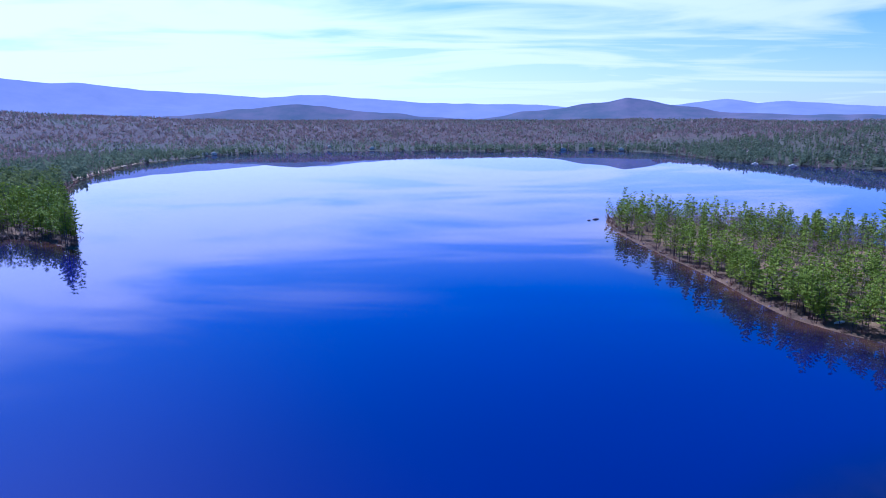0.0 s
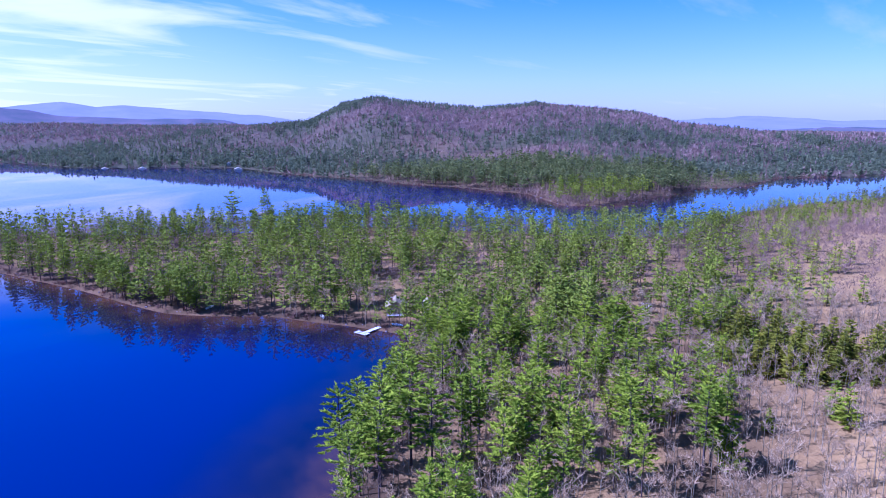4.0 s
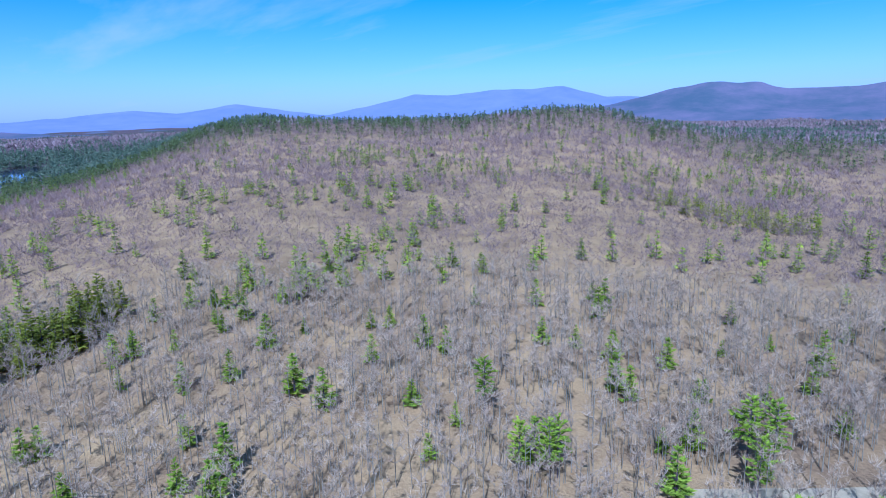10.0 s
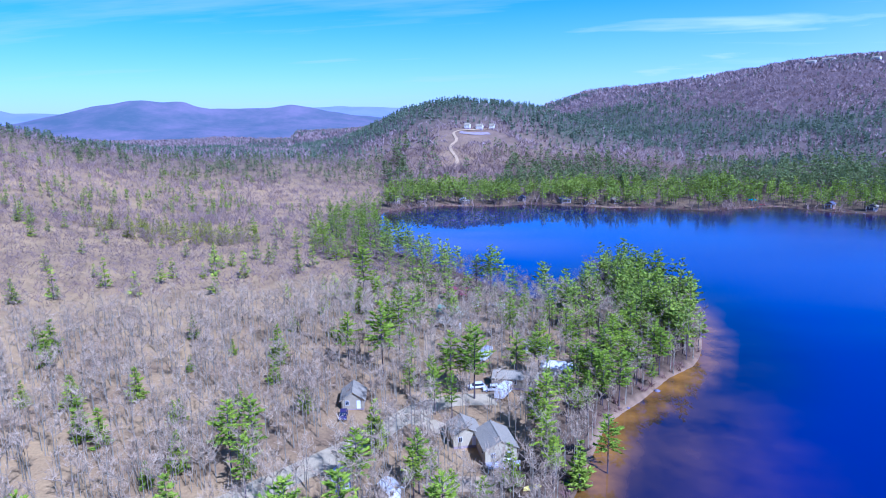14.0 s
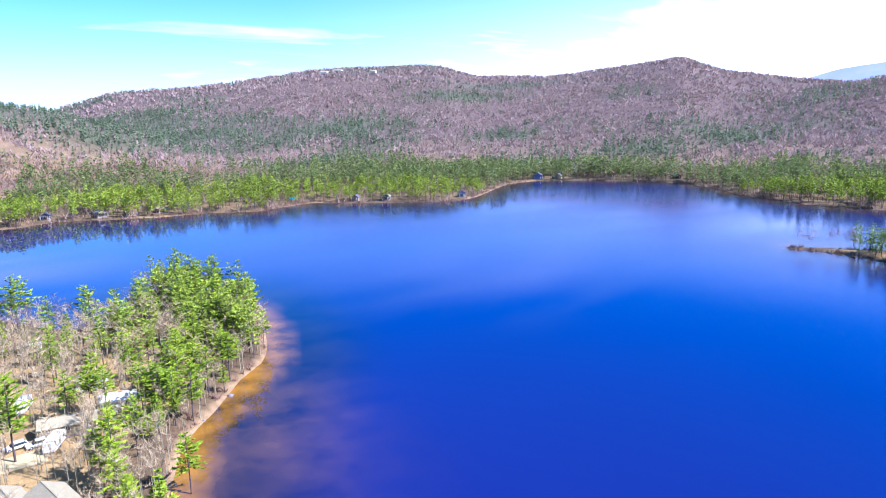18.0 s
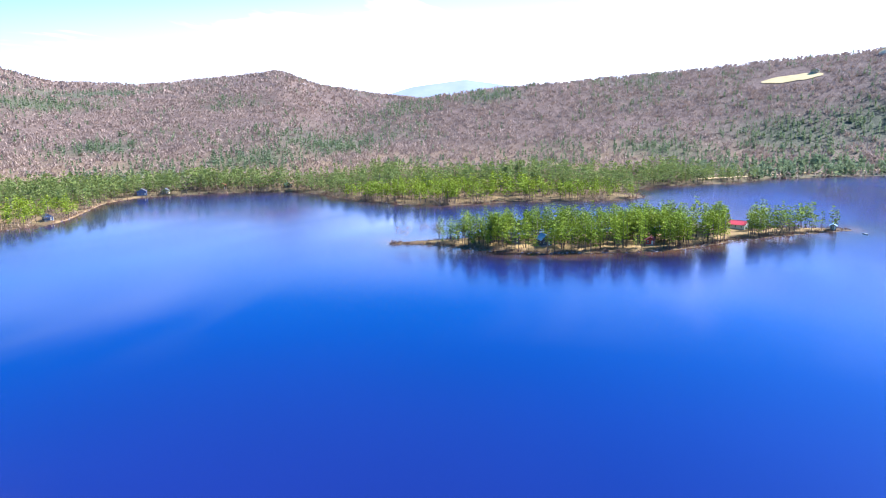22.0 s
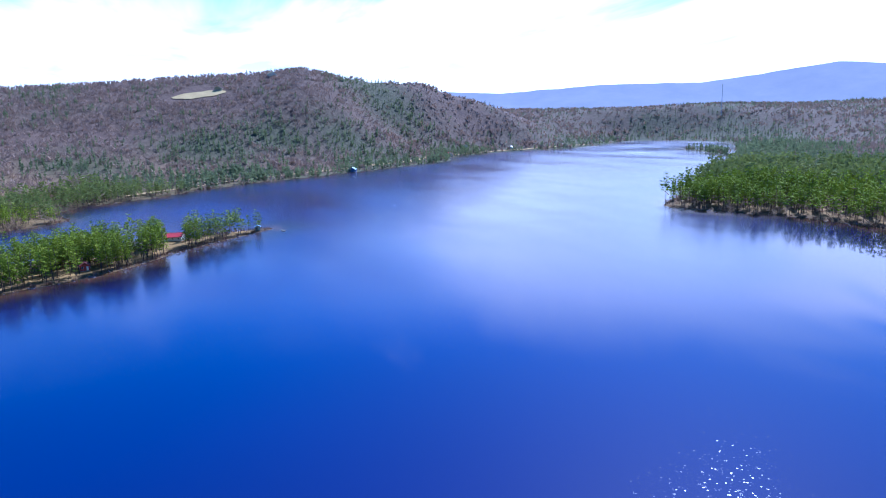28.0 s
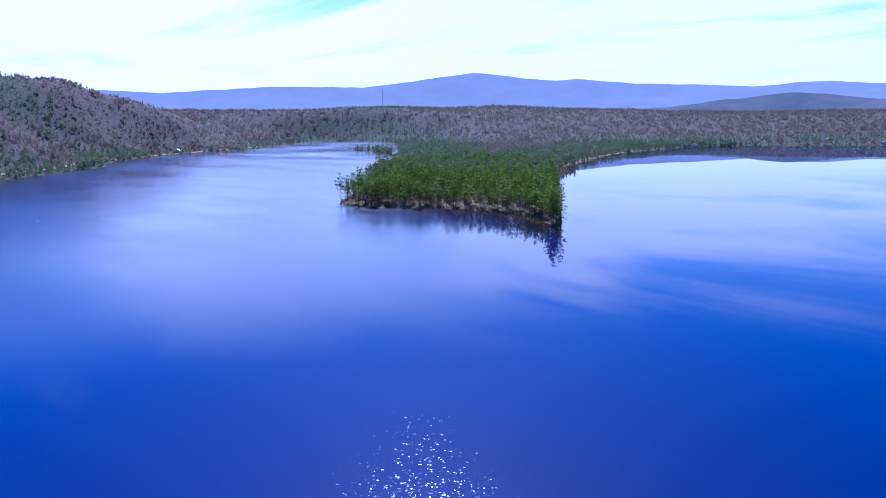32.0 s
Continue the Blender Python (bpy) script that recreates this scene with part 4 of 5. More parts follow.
def plant_near():
    x, y, s, z, rng = scatter(50, 430, 3.4, 1)
    rim = np.concatenate([shore_points(LAKE, 3.2, 3.0, 26), shore_points(LANDS[0], 3.6, 2.5, 27)])
    rs = on_grid(SHORE, rim[:, 0], rim[:, 1])
    rim = rim[(rs > 0.4) & (rs < 4) & (np.hypot(rim[:, 0], rim[:, 1]) < 430)]
    yard = np.stack([rng.uniform(-55, 75, 900), rng.uniform(-290, -100, 900)], -1)
    yard = yard[on_grid(SHORE, yard[:, 0], yard[:, 1]) > 1.5]
    x, y = np.concatenate([x, rim[:, 0], yard[:, 0]]), np.concatenate([y, rim[:, 1], yard[:, 1]])
    s, z = on_grid(SHORE, x, y), on_grid(GROUND, x, y)
    keep = ~open_ground(x, y)
    x, y, s, z = x[keep], y[keep], s[keep], z[keep]
    az = np.degrees(np.arctan2(x, y)) % 360
    r = np.hypot(x, y)
    share = conifer_share(x, y, s)
    con = rng.rand(len(x)) < share * np.where(x < -150, np.where((r > 400) & (y > 100), 0.7, 1.0), np.where(x < 0, 0.6, np.where((az < 84) & (r > 170), np.where(s < 16, 0.95, 0.72 - 0.42 * ease((az - 68) / 10)), np.where((az > 73) & (r < 186), 0.12, 0.32))))
    # the pines stand in clumps with bare trees between them
    con &= (rng.rand(len(x)) < 0.45 + 1.2 * ease((wave(x, y, 26, 61) - 0.36) / 0.22)) | (az > 84) | (s < 14)
    con &= np.hypot(x + 322, y + 180) > 22
    # hemlock rows among the bare trees of the hillside
    line = np.interp(y, [-30, -19, -8, 2, 12, 22, 32, 44], [220, 206, 194, 190, 183, 180, 182, 187])
    main_row = (np.abs(x - line - 3) < 9) & (y > -32) & (y < 44) & (rng.rand(len(x)) < 0.78)
    row = (np.hypot((x - 205) / 3.2, (y + 348) / 1.1) < 17) & (rng.rand(len(x)) < 0.42) | main_row
    con &= ~main_row
    hill = (az > 78) & (az < 168) & (s > 30)
    bare = ~con & ~row & (rng.rand(len(x)) < np.where(hill, 0.92, np.where((y < -90) & (x > -70), 0.95, 0.9)))
    order = np.argsort(r)
    near_pine = [i for i in order if con[i] and not hill[i]][:240]
    near_young = [i for i in order if con[i] and hill[i]][:90]
    near_bare = [i for i in order if bare[i]][:290]
    for i in near_pine:
        put_tree(PINES, 18, x[i], y[i], rng.uniform(9.5, 18.5) * (0.8 if y[i] < -95 and x[i] < 30 else 1.0), rng)
    for i in near_young:
        put_tree(YOUNGS, 9, x[i], y[i], rng.uniform(5, 11), rng)
    for i in np.where(main_row)[0]:
        put_tree(HEMLOCKS, 12, x[i], y[i], rng.uniform(8.5, 14), rng)
    for i in near_bare:
        put_tree(BARES, 12, x[i], y[i], rng.uniform(8, 13.5), rng)
    rest = np.ones(len(x), bool)
    rest[near_pine + near_young + near_bare] = False
    rest &= ~main_row
    for name, m, models, mat, lo, hi, lab in (
            ("pine_wood", rest & con & ~hill & (r < 330), PINE_JOIN, M_MIDPINE, 8, 18, "tall green white pines of the shore wood"),
            ("pine_wood_behind", rest & con & ~hill & (r >= 330), PINE_SHORE, M_MIDPINE, 9, 18.5, "tall green white pines of the island and far point"),
            ("young_pine_wood", rest & con & hill, YOUNG_JOIN, M_YOUNG, 6, 12, "scattered young green pines on the brown hillside"),
            ("hemlock_rows", rest & row, SPRUCE_JOIN, M_SPRUCE, 7, 12, "dark olive green hemlocks in a row on the hillside"),
            ("bare_wood_behind", rest & bare & (r >= 240), BARE_BACK, M_BACKTWIG, 8, 13.5, "leafless grey hardwood trees further up the hillside"),
            ("bare_wood", rest & bare & (r < 240), BARE_JOIN, M_TWIG, 8, 13.5, "leafless grey hardwood trees on the hillside")):
        v, f, sl = stamp(models, x[m], y[m], z[m], rng.uniform(lo, hi, m.sum()) * np.where((az[m] > 298) & (az[m] < 336), 1.4, 1.0), rng)
        tagged(mesh_object(name, v, f, mat, second=M_BARK if "pine" in name or "hem" in name else M_BARE_BARK, slots=sl), lab, "woodland", kind="stuff")


plant_near()

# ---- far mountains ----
# the blue haze of distance is put in as emission on the slopes
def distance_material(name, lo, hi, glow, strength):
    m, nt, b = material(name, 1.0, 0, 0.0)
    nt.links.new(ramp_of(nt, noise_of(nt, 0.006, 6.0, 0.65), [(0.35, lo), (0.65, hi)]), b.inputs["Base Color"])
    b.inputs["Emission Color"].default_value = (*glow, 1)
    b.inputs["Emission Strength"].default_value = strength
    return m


# ranges glow stronger than foothills, so the painted haze thickens with distance
M_RANGE = distance_material("haze_glow_ranges", (0.060, 0.070, 0.085), (0.10, 0.10, 0.115), (0.32, 0.328, 0.40), 0.58)
M_FOOTHILL = distance_material("haze_glow_foothills", (0.055, 0.064, 0.045), (0.14, 0.100, 0.085), (0.15, 0.180, 0.240), 0.36)
RANGES = [
    ([(282, 120), (288, 250), (292, 266), (297, 238), (300, 252), (307, 276), (313, 263), (319, 309), (322.5, 345), (328.4, 284), (332, 284), (336, 248), (340.5, 233), (344.5, 209), (349, 229), (353.3, 203),
      (358, 174), (4, 163), (8, 155), (13, 115), (20, 151), (23.1, 175), (25.4, 147), (27.4, 159), (32, 130), (38, 93), (46, 60)]),
    ([(64, 40), (70, 48), (78.3, 82), (84, 48), (92.5, 69), (97, 94), (100.8, 124), (104, 100), (108.5, 150), (112, 112), (116, 66), (119, 118), (123.4, 190), (127, 184), (130.5, 212), (133, 208), (136, 222), (139.6, 151),
      (150, 130), (164, 172), (172, 150), (180, 60)]),
    ([(226, 100), (236, 170), (242, 296), (246.4, 339), (250, 295), (256, 200), (262, 180)]),
]


FOOTHILLS = [
    ([(300, 40), (307, 90), (314, 92), (320, 60), (335, 60), (342, 96), (346, 116), (350, 112), (354, 92), (358, 70), (3, 60), (10, 99), (15.5, 132), (20, 97), (26, 66), (34, 58), (42, 40)]),
    ([(70, 10), (84, 24), (92, 20), (100, 10), (112, 20), (138, 60), (143, 112), (147.2, 148), (151.4, 147), (153.3, 116), (159.7, 128), (166, 84), (175, 60)]),
]


def mountain_range(profile, crest, foot, mat, rough):
    """A far range: its crest by bearing, falling to both sides."""
    a = np.degrees(np.unwrap(np.radians([p[0] for p in profile])))
    v = np.array([p[1] for p in profile], float) - 6
    v[0] = v[-1] = 0
    az = np.arange(a[0], a[-1], 0.15)
    top = np.interp(az, a, v)
    k = np.array([1, 4, 6, 4, 1]) / 16.0
    top = np.convolve(np.pad(top, 2, mode="edge"), k, "valid")
    t = np.linspace(0, 1, 12)
    A, T = np.meshgrid(np.radians(az), t)
    R = foot + (crest - foot) * T
    x, y = R * np.sin(A), R * np.cos(A)
    z = 6 + top[None] * T ** 1.4 * (1 - 0.35 * (1 - T) * (wave(x, y, 260, 51) - 0.3) * 2) + (wave(x, y, 90, 52) - 0.5) * rough * T
    n = len(az)
    i, j = np.meshgrid(np.arange(11), np.arange(n - 1), indexing="ij")
    q = np.stack([i * n + j, (i + 1) * n + j, (i + 1) * n + j + 1, i * n + j + 1], -1).reshape(-1, 4)
    ob = mesh_object("backdrop", np.stack([x, y, z], -1).reshape(-1, 3), q, mat, smooth=True)
    tagged(ob, "far blue mountains on the hazy horizon", "mountains", kind="structure")


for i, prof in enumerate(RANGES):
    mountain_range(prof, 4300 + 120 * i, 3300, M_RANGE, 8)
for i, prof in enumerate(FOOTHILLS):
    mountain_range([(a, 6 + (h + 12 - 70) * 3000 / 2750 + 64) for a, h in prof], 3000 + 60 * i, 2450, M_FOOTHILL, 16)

# ---- buildings and small things ----
def box(bm, x0, y0, z0, x1, y1, z1):
    vs = [bm.verts.new(p) for p in ((x0, y0, z0), (x1, y0, z0), (x1, y1, z0), (x0, y1, z0), (x0, y0, z1), (x1, y0, z1), (x1, y1, z1), (x0, y1, z1))]
    for f in ((3, 2, 1, 0), (4, 5, 6, 7), (0, 1, 5, 4), (1, 2, 6, 5), (2, 3, 7, 6), (3, 0, 4, 7)):
        bm.faces.new([vs[i] for i in f])


def prism(bm, profile, y0, y1):
    """A profile in x and z, drawn out along y."""
    a = [bm.verts.new((x, y0, z)) for x, z in profile]
    b = [bm.verts.new((x, y1, z)) for x, z in profile]
    n = len(a)
    bm.faces.new(a)
    bm.faces.new(b[::-1])
    for i in range(n):
        bm.faces.new((a[i], b[i], b[(i + 1) % n], a[(i + 1) % n]))


def part(name, bm, mat, parent, label="", bevel=0.0):
    if bevel:
        bmesh.ops.bevel(bm, geom=bm.edges[:], offset=bevel, segments=1, affect="EDGES")
    bmesh.ops.recalc_face_normals(bm, faces=bm.faces[:])
    me = bpy.data.meshes.new(name)
    bm.to_mesh(me)
    bm.free()
    me.materials.append(mat)
    ob = new(name, me)
    ob.parent = parent
    if label:
        ob["label"] = label
    return ob


def boxed(name, b, mat, parent, label="", bevel=0.0):
    bm = bmesh.new()
    box(bm, *b)
    return part(name, bm, mat, parent, label, bevel)


def boards(name, base, gap=0.18, axis="z"):
    """Painted or stained lap boards."""
    m, nt, b = material(name, 0.75, 0, 0.3)
    wv = nt.nodes.new("ShaderNodeTexWave")
    wv.bands_direction = "Z" if axis == "z" else "X"
    wv.wave_profile = "SAW"
    wv.inputs["Scale"].default_value = 0.314 / gap
    wv.inputs["Distortion"].default_value = 0.2
    tc = nt.nodes.new("ShaderNodeTexCoord")
    nt.links.new(tc.outputs["Object"], wv.inputs["Vector"])
    n = noise_of(nt, 2.2, 5.0)
    nt.links.new(ramp_of(nt, n, [(0.3, tuple(v * 0.8 for v in base)), (0.7, base)]), b.inputs["Base Color"])
    bump_of(nt, b, wv.outputs["Fac"], 0.5, 0.03)
    return m


def shingles(name, base):
    m, nt, b = material(name, 0.9, 0, 0.2)
    tc = nt.nodes.new("ShaderNodeTexCoord")
    br = nt.nodes.new("ShaderNodeTexBrick")
    br.inputs["Scale"].default_value = 2.2
    br.inputs["Color1"].default_value = (*[v * 0.82 for v in base], 1)
    br.inputs["Color2"].default_value = (*[min(1, v * 1.15) for v in base], 1)
    br.inputs["Mortar"].default_value = (*[v * 0.5 for v in base], 1)
    br.inputs["Mortar Size"].default_value = 0.03
    nt.links.new(tc.outputs["Object"], br.inputs["Vector"])
    c = mix_of(nt, 0.4, br.outputs["Color"], ramp_of(nt, noise_of(nt, 0.8, 5.0), [(0.3, tuple(v * 0.75 for v in base)), (0.7, base)]))
    nt.links.new(c, b.inputs["Base Color"])
    bump_of(nt, b, br.outputs["Fac"], 0.3, 0.02)
    return m


M_WHITE = boards("white_boards", (0.80, 0.70, 0.46))
M_GREYB = boards("grey_boards", (0.38, 0.30, 0.14))
M_TAN = boards("tan_boards", (0.52, 0.41, 0.18))
M_BROWN = boards("brown_boards", (0.22, 0.13, 0.055))
M_REDB = boards("red_boards", (0.42, 0.07, 0.04))
M_DARKB = boards("dark_boards", (0.09, 0.08, 0.08))
M_BLUEB = boards("blue_boards", (0.11, 0.14, 0.22))
M_ROOF_GREY = shingles("grey_shingles", (0.38, 0.30, 0.145))
M_ROOF_DARK = shingles("dark_shingles", (0.12, 0.11, 0.11))
M_ROOF_RED = shingles("red_roofing", (0.26, 0.075, 0.06))
M_ROOF_GREEN = plain("green_metal_roof", (0.20, 0.27, 0.11), (0.32, 0.38, 0.17), 0.45, 1.5)
M_ROOF_BLUE = plain("blue_metal_roof", (0.18, 0.30, 0.36), (0.32, 0.44, 0.48), 0.4, 1.5)
M_ROOF_WHITE = plain("white_metal_roof", (0.60, 0.52, 0.34), (0.76, 0.68, 0.48), 0.5, 1.5)
M_ROOF_PINK = plain("bright_red_metal_roof", (0.62, 0.05, 0.05), (0.80, 0.12, 0.10), 0.4, 1.5)
M_TRIM = plain("white_trim", (0.70, 0.64, 0.46), (0.82, 0.76, 0.58), 0.6, 4)
M_GLASS, _n, _g = material("window_glass", 0.05, 0, 0.7)
_g.inputs["Base Color"].default_value = (0.02, 0.025, 0.03, 1)
M_BRICK = plain("brick", (0.24, 0.09, 0.06), (0.38, 0.17, 0.12), 0.9, 6)
M_DECK = plain("grey_deck_boards", (0.30, 0.26, 0.21), (0.46, 0.41, 0.34), 0.85, 3)
M_DOCK = plain("pale_dock_boards", (0.62, 0.60, 0.56), (0.80, 0.78, 0.74), 0.8, 3)
M_ROAD = plain("worn_asphalt", (0.40, 0.29, 0.11), (0.58, 0.43, 0.17), 0.95, 0.6, bump=0.3)
M_TRACK = plain("sandy_track", (0.40, 0.25, 0.09), (0.56, 0.38, 0.14), 0.95, 0.2, bump=0.3)
M_FIELD = plain("straw_field", (0.38, 0.26, 0.09), (0.56, 0.40, 0.15), 0.95, 0.06)
M_RUBBLE = plain("pale_rubble", (0.24, 0.17, 0.125), (0.46, 0.35, 0.26), 0.95, 0.15, bump=0.6)
M_ROCK = plain("shore_rock", (0.10, 0.075, 0.07), (0.33, 0.26, 0.23), 0.9, 0.9, bump=0.6)
M_RUBBER = plain("rubber", (0.02, 0.02, 0.02), (0.04, 0.04, 0.04), 0.8, 5)
M_METAL = plain("galvanised_steel", (0.45, 0.46, 0.48), (0.60, 0.61, 0.62), 0.4, 3, metal=0.8)
M_TEAL = plain("teal_fabric", (0.03, 0.28, 0.28), (0.06, 0.38, 0.36), 0.8, 2)
M_ORANGE = plain("orange_plastic", (0.70, 0.16, 0.03), (0.85, 0.25, 0.05), 0.5, 3)
M_YELLOW = plain("yellow_plastic", (0.70, 0.50, 0.05), (0.85, 0.65, 0.10), 0.5, 3)


def window(parent, x, y, z, w, h, face, bars=True):
    """A framed window on a wall that faces along x or y."""
    t = 0.06
    if face in "NS":
        o = t if face == "N" else -t
        fr = boxed("window", (x - w / 2, min(y, y + o), z, x + w / 2, max(y, y + o), z + h), M_TRIM, parent, "white window frame")
        o2 = o * 1.35
        boxed("pane", (x - w / 2 + 0.09, min(y + o * 0.5, y + o2), z + 0.09, x + w / 2 - 0.09, max(y + o * 0.5, y + o2), z + h - 0.09), M_GLASS, fr, "dark glass pane")
        if bars:
            boxed("glazing_bar", (x - 0.03, min(y, y + o * 1.6), z + 0.05, x + 0.03, max(y, y + o * 1.6), z + h - 0.05), M_TRIM, fr)
    else:
        o = t if face == "E" else -t
        fr = boxed("window", (min(x, x + o), y - w / 2, z, max(x, x + o), y + w / 2, z + h), M_TRIM, parent, "white window frame")
        o2 = o * 1.35
        boxed("pane", (min(x + o * 0.5, x + o2), y - w / 2 + 0.09, z + 0.09, max(x + o * 0.5, x + o2), y + w / 2 - 0.09, z + h - 0.09), M_GLASS, fr, "dark glass pane")
        if bars:
            boxed("glazing_bar", (min(x, x + o * 1.6), y - 0.03, z + 0.05, max(x, x + o * 1.6), y + 0.03, z + h - 0.05), M_TRIM, fr)


def cabin(x, y, turn, w, d, wall, roof, m_wall, m_roof, label, name="cabin", category="cabin", chimney=False, deck=0.0, storeys=1, lift=0.5, porch=False, group=""):
    """A gabled house, ridge along its y axis; turn in degrees."""
    z = height_at(x, y)
    e = tagged(new(name), label, category, group)
    e.matrix_world = pose(x, y, z, 0, 0, turn)
    hw, hd = w / 2, d / 2
    base = boxed("foundation", (-hw + 0.08, -hd + 0.08, -1.6, hw - 0.08, hd - 0.08, lift), M_RUBBLE, e, "pale stone foundation")
    bm = bmesh.new()
    prism(bm, [(-hw, lift), (hw, lift), (hw, lift + wall), (0, lift + wall + roof), (-hw, lift + wall)], -hd, hd)
    part("wall", bm, m_wall, e)
    ov, th = 0.45, 0.16
    k = roof / hw
    for sgn in (-1, 1):
        bm = bmesh.new()
        ex, ez = sgn * (hw + ov), lift + wall - ov * k
        prism(bm, [(0, lift + wall + roof + 0.02), (ex, ez + 0.02), (ex, ez + 0.02 + th), (0, lift + wall + roof + 0.02 + th * 1.15)], -hd - ov, hd + ov)
        part("roof", bm, m_roof, e)
    bm = bmesh.new()
    box(bm, -0.14, -hd - ov, lift + wall + roof + th + 0.01, 0.14, hd + ov, lift + wall + roof + th + 0.10)
    part("ridge_cap", bm, m_roof, e)
    for f in range(storeys):
        zz = lift + 0.95 + f * 2.6
        for face in "EW":
            n = max(1, int(d / 3.0))
            for i in range(n):
                window(e, hw if face == "E" else -hw, -hd + (i + 0.5) * d / n, zz, 0.95, 1.15, face)
        for face in "NS":
            n = max(2, int(w / 2.6)) if f == 0 else max(1, int(w / 3.6))
            for i in range(n):
                px = -hw + (i + 0.5) * w / n
                if f == 0 and i == 0:
                    yy = hd if face == "N" else -hd
                    o = 0.07 if face == "N" else -0.07
                    dr = boxed("door", (px - 0.46, min(yy, yy + o), lift, px + 0.46, max(yy, yy + o), lift + 2.05), M_TRIM, e, "white panelled door")
                    boxed("handle", (px + 0.30, min(yy, yy + o * 1.8), lift + 1.0, px + 0.36, max(yy, yy + o * 1.8), lift + 1.06), M_METAL, dr)
                else:
                    window(e, px, hd if face == "N" else -hd, zz, 0.95, 1.15, face)
    if chimney:
        ch = boxed("chimney", (hw * 0.35, hd * 0.3, lift + wall, hw * 0.35 + 0.7, hd * 0.3 + 0.7, lift + wall + roof + 0.9), M_BRICK, e, "red brick chimney")
        boxed("chimney_cap", (hw * 0.35 - 0.06, hd * 0.3 - 0.06, lift + wall + roof + 0.9, hw * 0.35 + 0.76, hd * 0.3 + 0.76, lift + wall + roof + 1.0), M_RUBBLE, ch)
    if deck:
        dk = boxed("deck", (-hw, hd, lift + 0.02, hw, hd + deck, lift + 0.18), M_DECK, e, "weathered grey wooden deck")
        n = max(3, int(w / 2.0))
        for i in range(n):
            px = -hw + 0.08 + i * (w - 0.16) / (n - 1)
            boxed("post", (px - 0.06, hd + deck - 0.14, -1.2, px + 0.06, hd + deck - 0.02, lift + 1.1), M_TRIM, dk)
        boxed("rail", (-hw, hd + deck - 0.12, lift + 1.02, hw, hd + deck - 0.04, lift + 1.1), M_TRIM, dk)
        boxed("rail", (-hw, hd + deck - 0.11, lift + 0.55, hw, hd + deck - 0.05, lift + 0.62), M_TRIM, dk)
    if porch:
        pr = boxed("porch_roof", (-hw - 0.3, hd + 0.05, lift + wall - 0.25, hw + 0.3, hd + 2.3, lift + wall - 0.1), m_roof, e)
        for sgn in (-1, 1):
            boxed("porch_post", (sgn * (hw - 0.2) - 0.07, hd + 2.05, -1.0, sgn * (hw - 0.2) + 0.07, hd + 2.2, lift + wall - 0.25), M_TRIM, pr)
    return e


def facing(x, y):
    """Turn in degrees so that a house's front (its +y side) looks to the camera's side of the lake."""
    return math.degrees(math.atan2(-y, -x)) - 90


# the village on the point
cabin(42, -144, 12, 5.4, 6.8, 2.3, 1.9, M_GREYB, M_ROOF_GREY, "tan-grey gabled house with white windows", "house", "house", lift=0.25)
cabin(6.5, -125, 18, 6.6, 8.6, 2.9, 1.7, M_TAN, M_ROOF_GREY, "pale tan gabled house with a railed deck", "house", "house", deck=2.4, lift=0.9)
cabin(13.6, -130, 18, 6.0, 6.4, 2.5, 1.5, M_TAN, M_ROOF_GREY, "pale tan garage with a grey shingle roof", "garage", "garage")
cabin(27, -215, 70, 5.4, 7.6, 2.4, 1.5, M_WHITE, M_ROOF_GREEN, "white cottage with a green metal roof", "cottage", "cottage", porch=True)
cabin(27, -243, 78, 6.0, 9.5, 2.5, 1.8, M_BROWN, M_ROOF_RED, "brown cottage with a faded red roof", "cottage", "cottage")
cabin(20, -233, 20, 3.2, 4.4, 2.2, 1.0, M_TAN, M_ROOF_GREY, "small tan shed with a grey roof", "shed", "shed")
cabin(25, -201, 60, 4.4, 6.0, 2.2, 1.4, M_TAN, M_ROOF_GREY, "small tan cottage with a pale roof", "cottage", "cottage")
cabin(3, -159, 84, 4.6, 11.0, 2.4, 1.1, M_GREYB, M_ROOF_GREY, "long low grey house with a grey roof", "house", "house")
cabin(-8, -168, 80, 4.2, 8.0, 2.3, 1.1, M_WHITE, M_ROOF_WHITE, "white cottage with a pale metal roof", "cottage", "cottage")
cabin(-3, -182, 70, 4.0, 6.5, 2.3, 1.1, M_WHITE, M_ROOF_GREY, "white cottage with a grey roof", "cottage", "cottage")
cabin(11, -226, 85, 2.6, 5.0, 2.1, 0.6, M_WHITE, M_ROOF_WHITE, "white shed with a flat pale roof", "shed", "shed")
cabin(35, -109, 25, 3.0, 3.6, 2.2, 0.9, M_BLUEB, M_ROOF_WHITE, "small blue shed with a white roof", "shed", "shed")
cabin(25, -107, 40, 2.6, 3.2, 2.1, 0.8, M_WHITE, M_ROOF_WHITE, "small white shed under pines", "shed", "shed")
cabin(216, 75, 20, 2.0, 2.6, 2.1, 0.8, M_WHITE, M_ROOF_WHITE, "small white shed at the edge of the wood", "shed", "shed")
# the north shore
cabin(171, 151, facing(171, 151), 7.0, 8.0, 2.8, 2.0, M_GREYB, M_ROOF_GREY, "grey lakeside house with a grey shingle roof", "house", "house", deck=2.0, chimney=True)
cabin(177, 141, facing(177, 141), 4.2, 5.4, 3.2, 1.5, M_WHITE, M_ROOF_GREY, "narrow white cottage beside a grey house", "cottage", "cottage")
cabin(158, 228, facing(158, 228), 3.6, 4.6, 2.4, 1.3, M_BROWN, M_ROOF_DARK, "small dark brown cabin under the pines")
